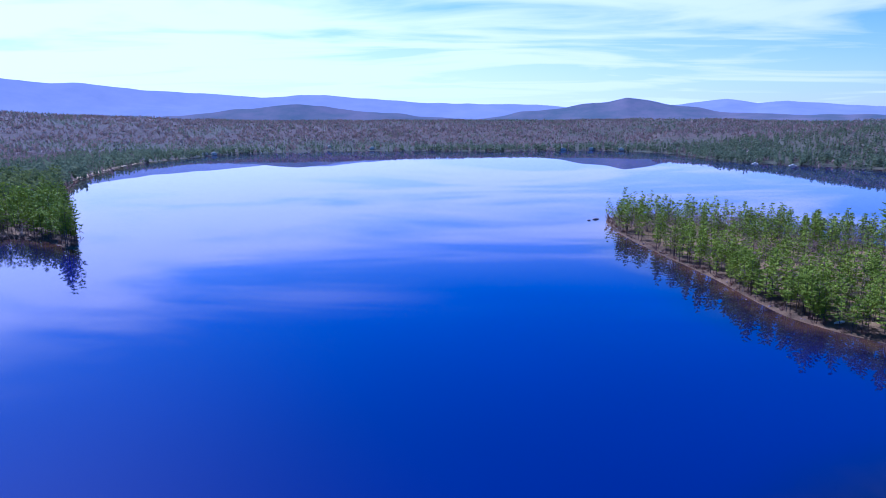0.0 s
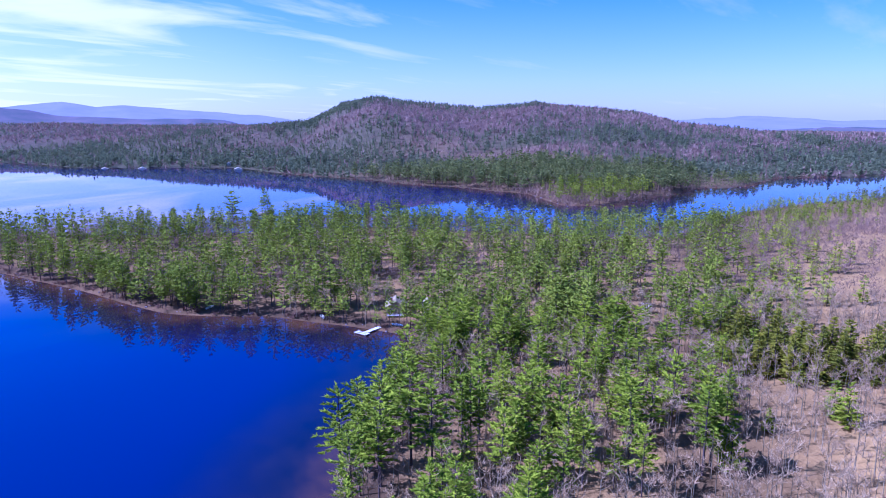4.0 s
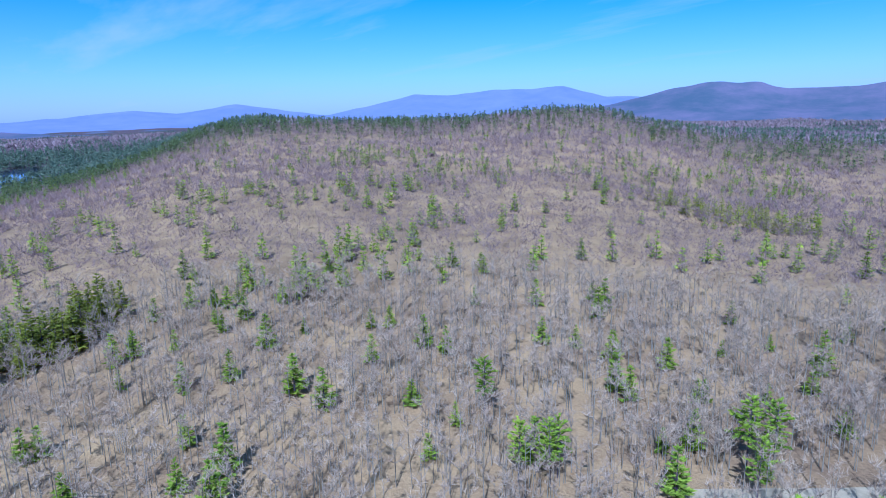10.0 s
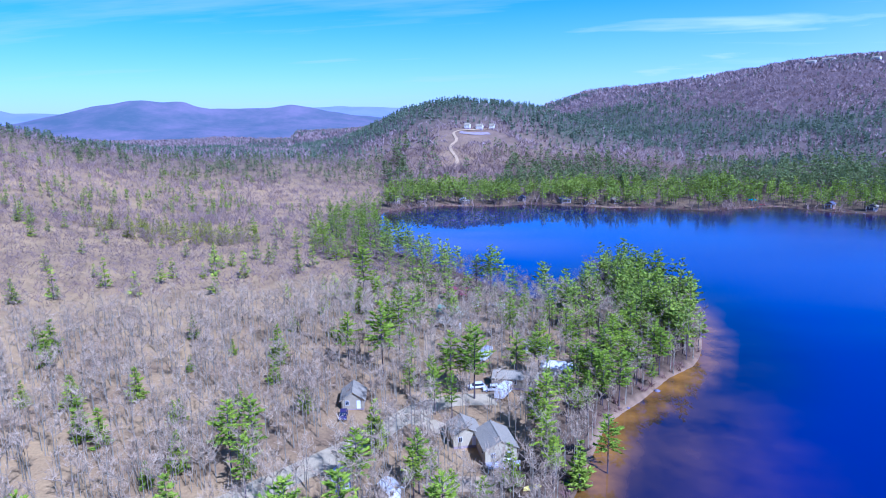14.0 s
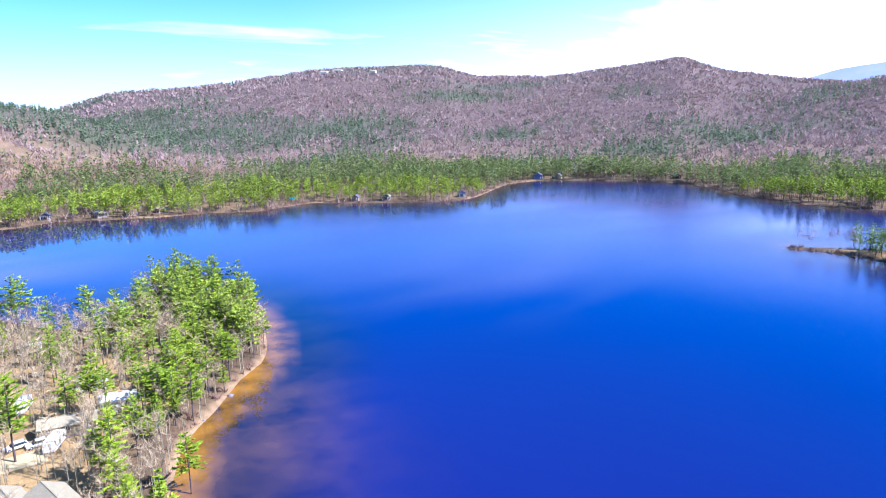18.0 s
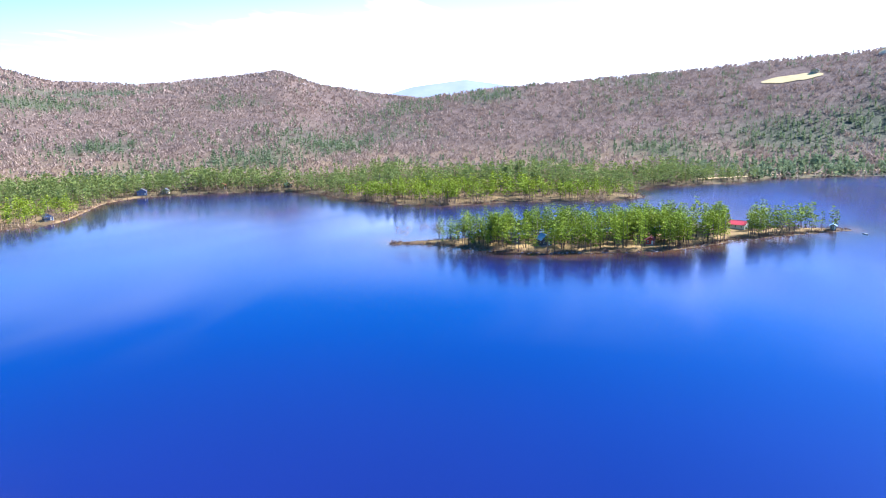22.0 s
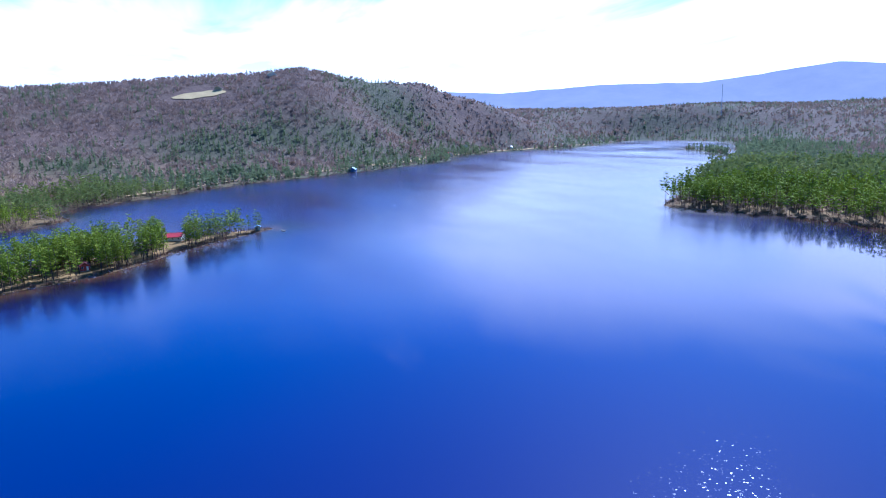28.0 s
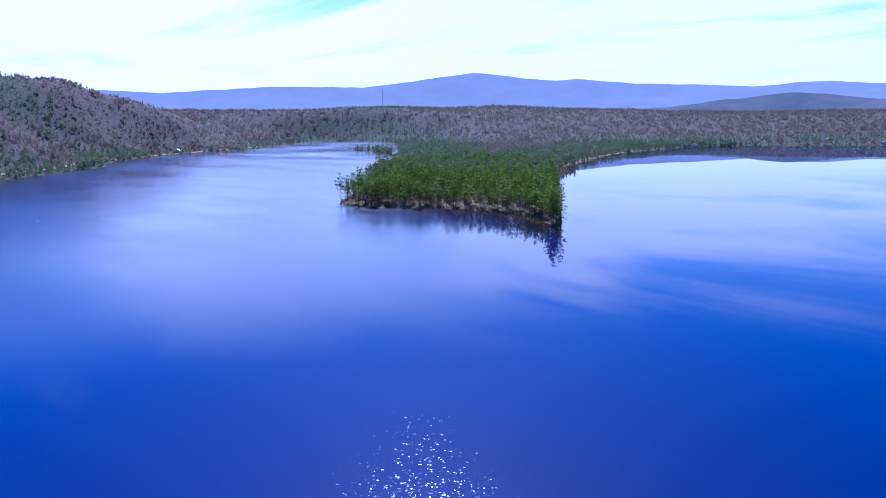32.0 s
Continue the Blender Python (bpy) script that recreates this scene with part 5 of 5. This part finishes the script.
# the south and west shores: x, y, width, depth, wall, roof, label
LAKESIDE = [
    (113, -540, 8, 9, M_GREYB, M_ROOF_GREY, "grey lakeside house with white trim"),
    (92, -552, 7, 8, M_TAN, M_ROOF_GREY, "tan lakeside cottage with a grey roof"),
    (54, -541, 7, 7, M_WHITE, M_ROOF_WHITE, "white lakeside cottage with a pale roof"),
    (25, -574, 6, 8, M_REDB, M_ROOF_RED, "red cottage behind the shore pines"),
    (6, -556, 6, 7, M_DARKB, M_ROOF_DARK, "dark lakeside cabin under pines"),
    (-29, -546, 7, 8, M_GREYB, M_ROOF_DARK, "grey cabin with a dark roof by the water"),
    (-50, -540, 9, 8, M_BROWN, M_ROOF_RED, "brown lakeside house with a reddish roof"),
    (-71, -542, 7, 8, M_BROWN, M_ROOF_GREY, "brown cottage with a grey roof by the lake"),
    (-92, -548, 6, 7, M_DARKB, M_ROOF_DARK, "dark cabin in the shade of pines"),
    (-221, -510, 5, 6, M_BROWN, M_ROOF_DARK, "small brown cabin by the lake"),
    (-243, -496, 6, 7, M_DARKB, M_ROOF_GREY, "dark cabin with a grey roof"),
    (-306, -476, 6, 7, M_BLUEB, M_ROOF_DARK, "blue cabin on the point"),
    (-453, -551, 9, 9, M_BLUEB, M_ROOF_DARK, "dark blue gabled house by the lake"),
    (-475, -543, 7, 8, M_GREYB, M_ROOF_DARK, "grey cabin with a dark roof by the shore"),
    (-521, -512, 10, 8, M_BROWN, M_ROOF_PINK, "brown house with a bright red roof"),
    (-556, -452, 7, 8, M_DARKB, M_ROOF_GREEN, "dark cabin with a green roof"),
    (-965, 240, 11, 10, M_BLUEB, M_ROOF_BLUE, "blue boathouse at the water's edge"),
    (-1246, 515, 14, 12, M_WHITE, M_ROOF_PINK, "white house with a long red roof"),
    (-1120, 433, 8, 8, M_WHITE, M_ROOF_GREY, "small white house by the shore road"),
    (-1350, 597, 12, 11, M_WHITE, M_ROOF_GREY, "white house above the shore road"),
    (-1380, 727, 13, 11, M_WHITE, M_ROOF_WHITE, "white lakeside house among trees"),
    (-1404, 888, 13, 11, M_GREYB, M_ROOF_WHITE, "grey house with a pale roof by the lake"),
    (-1420, 193, 17, 13, M_WHITE, M_ROOF_GREY, "large white house on the hilltop"),
    (-1354, 82, 13, 10, M_GREYB, M_ROOF_DARK, "grey farmhouse beside a straw field"),
]
for hx, hy, hw_, hd_, mw, mr_, lab in LAKESIDE:
    cabin(hx, hy, facing(hx, hy) + (hx * 7 + hy * 3) % 40 - 20, hw_, hd_, 2.6 if hw_ < 9 else 3.6, hw_ * 0.28, mw, mr_, lab, "lakeside_house", "house", porch=hw_ < 8, lift=0.7, group="houses along the lake")
FAR_SHORE = [(-271, 1560), (-165, 1520), (-484, 1332), (-470, 1345), (124, 1455), (265, 1450), (326, 1446), (380, 1402), (470, 985), (503, 940), (570, 800), (600, 860)]
for hx, hy in FAR_SHORE:
    cabin(hx, hy, facing(hx, hy), 11, 10, 3.2, 2.6, M_WHITE, M_ROOF_WHITE, "white house on the far lake shore", "lakeside_house", "house", lift=1.2, group="houses along the lake")
# on the hills
HILLTOP = [(66, -878, 9, 5), (82, -877, 7, 5), (50, -884, 6, 4), (-603, -1550, 20, 14), (-651, -1579, 24, 15), (-708, -1494, 15, 11)]
for hx, hy, a, b in HILLTOP:
    cabin(hx, hy, facing(hx, hy) + 70, b, a, 3.6, 2.6, M_WHITE, M_ROOF_GREY, "white house with a grey roof in a hill clearing", "hill_house", "house", lift=1.4, group="houses on the hills")
# the island
cabin(-371, -142, facing(-371, -142) + 80, 5.0, 8.5, 2.4, 1.2, M_GREYB, M_ROOF_BLUE, "island cottage with a pale blue roof", "island_cottage", "cottage")
cabin(-364, -151, facing(-364, -151), 4.4, 5.5, 2.4, 1.2, M_GREYB, M_ROOF_BLUE, "small island cottage with a blue-green roof", "island_cottage", "cottage")
cabin(-342, -103, facing(-342, -103) + 25, 6.2, 7.0, 3.0, 2.6, M_DARKB, M_ROOF_BLUE, "dark island cabin with a steep light blue roof", "island_cabin")
cabin(-343, -120, facing(-343, -120), 4.2, 5.0, 2.4, 1.3, M_DARKB, M_ROOF_DARK, "dark shed on the island shore", "shed", "shed")
cabin(-367, -50, facing(-367, -50), 4.6, 6.0, 2.4, 1.4, M_REDB, M_ROOF_RED, "small red cabin under island pines", "island_cabin")
cabin(-417, -30, facing(-417, -30) + 60, 7.0, 12.0, 2.6, 1.6, M_GREYB, M_ROOF_GREY, "long grey island cottage", "island_cottage", "cottage")
cabin(-440, -8, facing(-440, -8) + 70, 7.0, 11.0, 2.6, 2.0, M_WHITE, M_ROOF_PINK, "island cottage with a bright red metal roof", "island_cottage", "cottage")
cabin(-457, 45, facing(-457, 45), 3.4, 4.2, 2.2, 1.0, M_GREYB, M_ROOF_BLUE, "small grey hut on the island's tip", "hut", "hut")


def draped(name, pts, width, mat, label, lift=0.12, step=2.0, category="road", cross=4, taper=False):
    """A strip laid over the ground along a line of points."""
    p = np.array(pts, float)
    seg = np.linalg.norm(np.diff(p, axis=0), axis=1)
    t = np.concatenate([[0], np.cumsum(seg)])
    u = np.arange(0, t[-1], step)
    cx, cy = np.interp(u, t, p[:, 0]), np.interp(u, t, p[:, 1])
    k = np.ones(7) / 7
    if len(u) > 14:
        cx = np.convolve(np.pad(cx, 3, mode="edge"), k, "valid")
        cy = np.convolve(np.pad(cy, 3, mode="edge"), k, "valid")
    dx, dy = np.gradient(cx), np.gradient(cy)
    n = np.hypot(dx, dy)
    wv = width * (0.85 + 0.3 * wave(cx, cy, 9, 61))
    if taper:
        wv = wv * np.sqrt(np.clip(np.sin(np.linspace(0.05, 3.09, len(u))), 0, 1)) * (0.75 + 0.5 * wave(cx, cy, 22, 62))
    rows = []
    for q in np.linspace(-0.5, 0.5, cross + 1):
        x, y = cx - dy / n * wv * q, cy + dx / n * wv * q
        rows.append(np.stack([x, y, on_grid(GROUND, x, y) + lift], -1))
    v = np.stack(rows, 1)
    m = cross + 1
    i, j = np.meshgrid(np.arange(len(u) - 1), np.arange(cross), indexing="ij")
    q = np.stack([i * m + j, (i + 1) * m + j, (i + 1) * m + j + 1, i * m + j + 1], -1).reshape(-1, 4)[:, ::-1]
    ob = mesh_object(name, v.reshape(-1, 3), q, mat, smooth=True)
    return tagged(ob, label, category, kind="structure")


draped("road", LANE, 6.5, M_ROAD, "worn pale asphalt lane between the houses")
draped("driveway", [(28, -139), (22, -136), (17, -133)], 5.0, M_ROAD, "pale gravel driveway to a house", step=1.0)
draped("path", [(22, -148), (26, -165), (30, -185), (32, -205), (30, -222), (34, -245)], 3.0, M_TRACK, "narrow sandy lane between the cottages")
draped("yard", [(6, -114), (16, -113)], 6.0, M_TRACK, "pale gravel yard beside a house", step=1.0)
draped("hill_track", [(50, -884), (75, -872), (100, -856), (93, -828), (88, -812), (97, -792), (90, -770), (80, -742), (84, -715), (70, -690)], 3.6, M_TRACK, "pale sandy track winding up the hill", lift=0.9, step=4.0)
draped("rubble_slope", [(90, -852), (72, -852), (50, -862)], 10, M_RUBBLE, "bulldozed pale rubble slope below the house", lift=0.7, step=4.0, category="slope")
draped("field", [(-1326, -6), (-1334, 40), (-1338, 98)], 40, M_FIELD, "straw-coloured open field on the hillside", lift=1.2, step=4.0, category="field", taper=True)
draped("shore_road", [(-760, -60), (-830, 0), (-900, 78), (-940, 140), (-1000, 232), (-1110, 400), (-1200, 470), (-1265, 530), (-1360, 690), (-1385, 850), (-1480, 1020)], 7.0, M_TRACK, "pale road along the lake shore", lift=0.8, step=8.0)
draped("beach", [(-386, 640), (-420, 715), (-451, 790), (-478, 890), (-501, 993), (-516, 1120)], 9.0, M_TRACK, "curved pale sand beach along the bay", lift=0.5, step=6.0, category="beach")
draped("rock_slab", [(-1385, -1042), (-1365, -1026)], 26, M_RUBBLE, "bare pale rock slab on the mountain", lift=2.0, step=5.0, category="rock")


def dock():
    e = tagged(new("dock"), "pale L-shaped wooden boat dock on the lake", "dock")
    e.matrix_world = pose(156, 145.5, 0, 0, 0, 0)
    fr = boxed("stringer", (-9.0, -0.75, 0.38, 1.0, 0.75, 0.46), M_DECK, e)
    for i in range(34):
        boxed("plank", (-9.0 + i * 0.295, -0.85, 0.465, -9.0 + i * 0.295 + 0.27, 0.85, 0.51), M_DOCK, e)
    boxed("stringer", (-9.1, -2.0, 0.36, -6.8, 3.2, 0.44), M_DECK, e)
    for i in range(12):
        if not 4 <= i <= 8:
            boxed("plank", (-9.1, -2.0 + i * 0.43, 0.465, -6.8, -2.0 + i * 0.43 + 0.40, 0.51), M_DOCK, e)
    for px, py in ((-9, -2), (-6.9, -2), (-9, 3), (-6.9, 3), (-4, -0.7), (-4, 0.7), (-0.5, -0.7), (-0.5, 0.7)):
        boxed("post", (px - 0.07, py - 0.07, -1.2, px + 0.07, py + 0.07, 0.85), M_DECK, e)


dock()


def rowboat(x, y, turn, mat, label, length=4.2, name="rowing_boat", dz=0.0):
    """A small open boat, its hull a lofted shell with seats."""
    e = tagged(new(name), label, "boat")
    e.matrix_world = pose(x, y, max(height_at(x, y), 0) + dz, 0, 0, turn)
    bm = bmesh.new()
    rings = []
    for t in np.linspace(0, 1, 9):
        w = 0.72 * math.sin(min(1, t * 1.5 + 0.25) * math.pi / 2) * (1 - max(0, t - 0.6) ** 2 * 5.8)
        w = max(w, 0.03)
        xx = (t - 0.5) * length
        k = 0.12 * max(0, t - 0.7)
        rings.append([bm.verts.new(p) for p in ((xx, -w, 0.5 + k * 3), (xx, -w * 0.8, 0.18), (xx, 0, 0.02 + k), (xx, w * 0.8, 0.18), (xx, w, 0.5 + k * 3), (xx, w * 0.85, 0.46 + k * 3), (xx, 0, 0.12 + k), (xx, -w * 0.85, 0.46 + k * 3))])
    for a, b in zip(rings, rings[1:]):
        for i in range(8):
            bm.faces.new((a[i], b[i], b[(i + 1) % 8], a[(i + 1) % 8]))
    bm.faces.new(rings[0])
    bm.faces.new(rings[-1][::-1])
    part("hull", bm, mat, e)
    for sx in (-0.9, 0.4):
        boxed("seat", (sx - 0.13, -0.58, 0.34, sx + 0.13, 0.58, 0.38), M_DECK, e)
    return e


rowboat(151.5, 169, 60, M_TRIM, "white rowing boat pulled up on the bank", dz=0.1)
rowboat(134, 211, 20, M_TRIM, "white canoe lying on the shore", 4.8, "canoe", 0.1)
rowboat(160, 141, 100, M_ROOF_BLUE, "blue rowing boat beside the dock", dz=0.0)
rowboat(-449, 61, 30, M_TRIM, "small white boat moored off the island", 4.6, dz=-0.08)
rowboat(-221, -504, 80, M_ORANGE, "orange boat on the south shore", 4.5, "boat", 0.1)
rowboat(-1, -113, 30, M_YELLOW, "yellow kayak lying under the trees", 3.8, "kayak", 0.1)
rowboat(-180, -531, 15, M_ROOF_PINK, "red boat on the sandy beach", 4.0, "boat", 0.1)


def car(x, y, turn, mat, label):
    e = tagged(new("car"), label, "car")
    e.matrix_world = pose(x, y, height_at(x, y) + 0.14, 0, 0, turn)
    bm = bmesh.new()
    prism(bm, [(-2.2, 0.35), (2.2, 0.35), (2.25, 0.75), (1.2, 0.92), (-2.2, 0.95)], -0.87, 0.87)
    part("body", bm, mat, e, bevel=0.05)
    bm = bmesh.new()
    prism(bm, [(-2.0, 0.93), (1.1, 0.90), (0.45, 1.5), (-1.6, 1.52)], -0.76, 0.76)
    part("cabin_glass", bm, M_GLASS, e, "dark car windows")
    boxed("car_roof", (-1.55, -0.74, 1.49, 0.42, 0.74, 1.56), mat, e)
    for wx_ in (-1.4, 1.4):
        for wy_ in (-0.82, 0.82):
            bm = bmesh.new()
            bmesh.ops.create_cone(bm, cap_ends=True, segments=14, radius1=0.34, radius2=0.34, depth=0.22, matrix=Matrix.Translation((wx_, wy_, 0.34)) @ Matrix.Rotation(radians(90), 4, "X"))
            wl = part("wheel", bm, M_RUBBER, e, "black rubber tyre")
            bm = bmesh.new()
            bmesh.ops.create_cone(bm, cap_ends=True, segments=10, radius1=0.2, radius2=0.2, depth=0.25, matrix=Matrix.Translation((wx_, wy_, 0.34)) @ Matrix.Rotation(radians(90), 4, "X"))
            part("rim", bm, M_METAL, wl)
    for sy in (-0.6, 0.6):
        boxed("headlight", (2.2, sy - 0.15, 0.6, 2.27, sy + 0.15, 0.72), M_TRIM, e)


M_CAR_DARK = plain("dark_purple_car_paint", (0.03, 0.02, 0.06), (0.05, 0.035, 0.09), 0.25, 3, spec=0.6)
M_CAR_WHITE = plain("white_car_paint", (0.70, 0.64, 0.46), (0.80, 0.74, 0.56), 0.25, 3, spec=0.6)
car(42.5, -136.5, 100, M_CAR_DARK, "dark car parked before the grey house")
car(9, -155, 10, M_CAR_WHITE, "white car parked beside the lane")
car(13, -156, 15, M_CAR_WHITE, "white pickup-sized car among the cottages")


def trailer(x, y, turn, label):
    """A white camping trailer."""
    e = tagged(new("camping_trailer"), label, "trailer")
    e.matrix_world = pose(x, y, height_at(x, y), 0, 0, turn)
    boxed("body", (-3.2, -1.2, 0.6, 3.2, 1.2, 2.9), M_CAR_WHITE, e, bevel=0.14)
    boxed("stripe", (-3.0, -1.225, 1.3, 3.0, 1.225, 1.45), M_BLUEB, e, "blue stripe")
    for px in (-2.0, 0.2):
        window(e, px, 1.2, 1.6, 1.0, 0.7, "N", False)
        window(e, px, -1.2, 1.6, 1.0, 0.7, "S", False)
    dr = boxed("door", (1.4, 1.2, 0.7, 2.1, 1.25, 2.6), M_TRIM, e)
    boxed("handle", (1.48, 1.25, 1.6, 1.53, 1.29, 1.7), M_METAL, dr)
    boxed("tow_bar", (3.1, -0.08, 0.55, 4.4, 0.08, 0.65), M_METAL, e)
    for sy in (-1.1, 1.1):
        bm = bmesh.new()
        bmesh.ops.create_cone(bm, cap_ends=True, segments=14, radius1=0.36, radius2=0.36, depth=0.24, matrix=Matrix.Translation((-0.3, sy, 0.36)) @ Matrix.Rotation(radians(90), 4, "X"))
        part("wheel", bm, M_RUBBER, e)


trailer(12, -176, 75, "white camping trailer among leafless trees")
trailer(6, -152.5, 70, "white camping trailer beside the lane")


def canopy(x, y):
    e = tagged(new("beach_canopy"), "teal canopy on a small sandy beach", "canopy")
    e.matrix_world = pose(x, y, height_at(x, y), 0, 0, 20)
    bm = bmesh.new()
    top = bm.verts.new((0, 0, 4.2))
    c = [bm.verts.new(p) for p in ((-2.6, -2.6, 2.6), (2.6, -2.6, 2.6), (2.6, 2.6, 2.6), (-2.6, 2.6, 2.6))]
    lo = [bm.verts.new((v.co.x, v.co.y, 2.2)) for v in c]
    for i in range(4):
        bm.faces.new((c[i], c[(i + 1) % 4], top))
        bm.faces.new((lo[i], lo[(i + 1) % 4], c[(i + 1) % 4], c[i]))
    part("roof_fabric", bm, M_TEAL, e)
    for px in (-2.5, 2.5):
        for py in (-2.5, 2.5):
            boxed("pole", (px - 0.04, py - 0.04, -0.4, px + 0.04, py + 0.04, 2.5), M_METAL, e)


canopy(-176, -540)


def mast(x, y, h):
    """A lattice radio tower."""
    e = tagged(new("radio_tower"), "slim steel radio tower above the woods", "tower")
    e.matrix_world = pose(x, y, height_at(x, y), 0, 0, 0)
    legs = [(math.cos(a) * 1.6, math.sin(a) * 1.6) for a in (0.5, 2.6, 4.7)]
    for lx, ly in legs:
        v, f = tube([(lx, ly, -1), (lx * 0.3, ly * 0.3, h)], [0.35, 0.22], 5)
        mesh_object("leg", v, f, M_METAL, e)
    n = int(h / 5)
    for i in range(n):
        for j in range(3):
            a, b = legs[j], legs[(j + 1) % 3]
            k0, k1 = 1 - 0.7 * i / n, 1 - 0.7 * (i + 1) / n
            v, f = tube([(a[0] * k0, a[1] * k0, i * h / n), (b[0] * k1, b[1] * k1, (i + 1) * h / n)], [0.12, 0.12], 3)
            mesh_object("brace", v, f, M_METAL, e)
    boxed("antenna", (-0.5, -0.5, h, 0.5, 0.5, h + 6), M_TRIM, e)


mast(-1560, 1545, 92)


# ---- shore: boulders and brush ----
def boulder(seed):
    rng = np.random.RandomState(seed)
    bm = bmesh.new()
    bmesh.ops.create_icosphere(bm, subdivisions=1, radius=1.0)
    for v in bm.verts:
        v.co *= rng.uniform(0.72, 1.15)
        v.co.z *= 0.7
    bm.verts.ensure_lookup_table()
    v = np.array([x.co[:] for x in bm.verts])
    f = np.array([[q.index for q in p.verts] for p in bm.faces])
    bm.free()
    return v, f


ROCKS = [boulder(300 + i) for i in range(5)]
pts = np.concatenate([shore_points(LAKE, 5.5, 2.5, 11), shore_points(LANDS[0], 1.6, 2.0, 12), shore_points(LANDS[1], 8, 3, 13)])
rock_rng = np.random.RandomState(14)
pts = pts[np.hypot(pts[:, 0], pts[:, 1]) < 760]
pz = on_grid(GROUND, pts[:, 0], pts[:, 1])
v, f, sl = stamp(ROCKS, pts[:, 0], pts[:, 1], np.maximum(pz, -0.3), rock_rng.uniform(0.25, 0.95, len(pts)) * rock_rng.uniform(0.5, 1.2, len(pts)), rock_rng, 0.25)
tagged(mesh_object("shore_boulders", v, f, M_ROCK), "dark reddish boulders scattered along the shore", "boulders", kind="stuff")
M_BRUSH = leaf_material("reddish_brush", [(0.25, (0.13, 0.065, 0.04)), (0.5, (0.24, 0.13, 0.075)), (0.75, (0.34, 0.21, 0.12))], thin=0.0)


def brush_model(seed):
    rng = np.random.RandomState(seed)
    n = 16
    p = rng.normal(0, 0.16, (n, 3)) * (1, 1, 0)
    d = rng.normal(0, 0.5, (n, 3))
    d[:, 2] = rng.uniform(0.55, 1.0, n)
    return slivers(p, p + d * (0.8, 0.8, 1), 0.035, rng)


BUSHES = [brush_model(320 + i) for i in range(5)]
pts = np.concatenate([shore_points(LAKE, 0.9, 3.5, 21), shore_points(LANDS[0], 0.5, 3.0, 22), shore_points(LANDS[1], 3, 4, 23)])
pts = pts[np.hypot(pts[:, 0], pts[:, 1]) < 900]
ps = on_grid(SHORE, pts[:, 0], pts[:, 1])
pts = pts[ps > 0.5]
v, f, sl = stamp(BUSHES, pts[:, 0], pts[:, 1], on_grid(GROUND, pts[:, 0], pts[:, 1]), rock_rng.uniform(0.9, 2.8, len(pts)), rock_rng, 0.25)
tagged(mesh_object("shore_brush", v, f, M_BRUSH), "low leafless reddish brush along the lake shore", "brush", kind="stuff")


def low_rock(x, y, r, label):
    v, f = boulder(int(abs(x)) + 7)
    ob = mesh_object("rock", v * np.array([r, r * 0.7, r * 0.5]), f, M_ROCK)
    ob.matrix_world = pose(x, y, 0.1, 0, 0, 30)
    tagged(ob, label, "rock")


low_rock(107, 452, 3.2, "dark rock in the water off the point")
low_rock(101, 447, 1.8, "small dark rock off the point")


def islet(x, y):
    """A ledge in the back bay with a clump of pines on it."""
    v, f = boulder(411)
    ob = mesh_object("islet", v * np.array([10, 7, 1.6]), f, M_ROCK)
    ob.matrix_world = pose(x, y, 0.1, 0, 0, 40)
    tagged(ob, "small rocky islet in the back bay", "islet", kind="structure")
    for k, (dx, dy, h) in enumerate(((0, 0, 19), (4.0, 2.5, 15), (-4.2, -1.5, 13), (1.5, -3.0, 11))):
        m = Matrix.Translation((x + dx, y + dy, 0.4)) @ Matrix.Rotation(1.3 * k, 4, "Z")
        copy_thing(PINES[k], m).matrix_basis = m @ Matrix.Scale(h / 18, 4)


islet(309, 403)
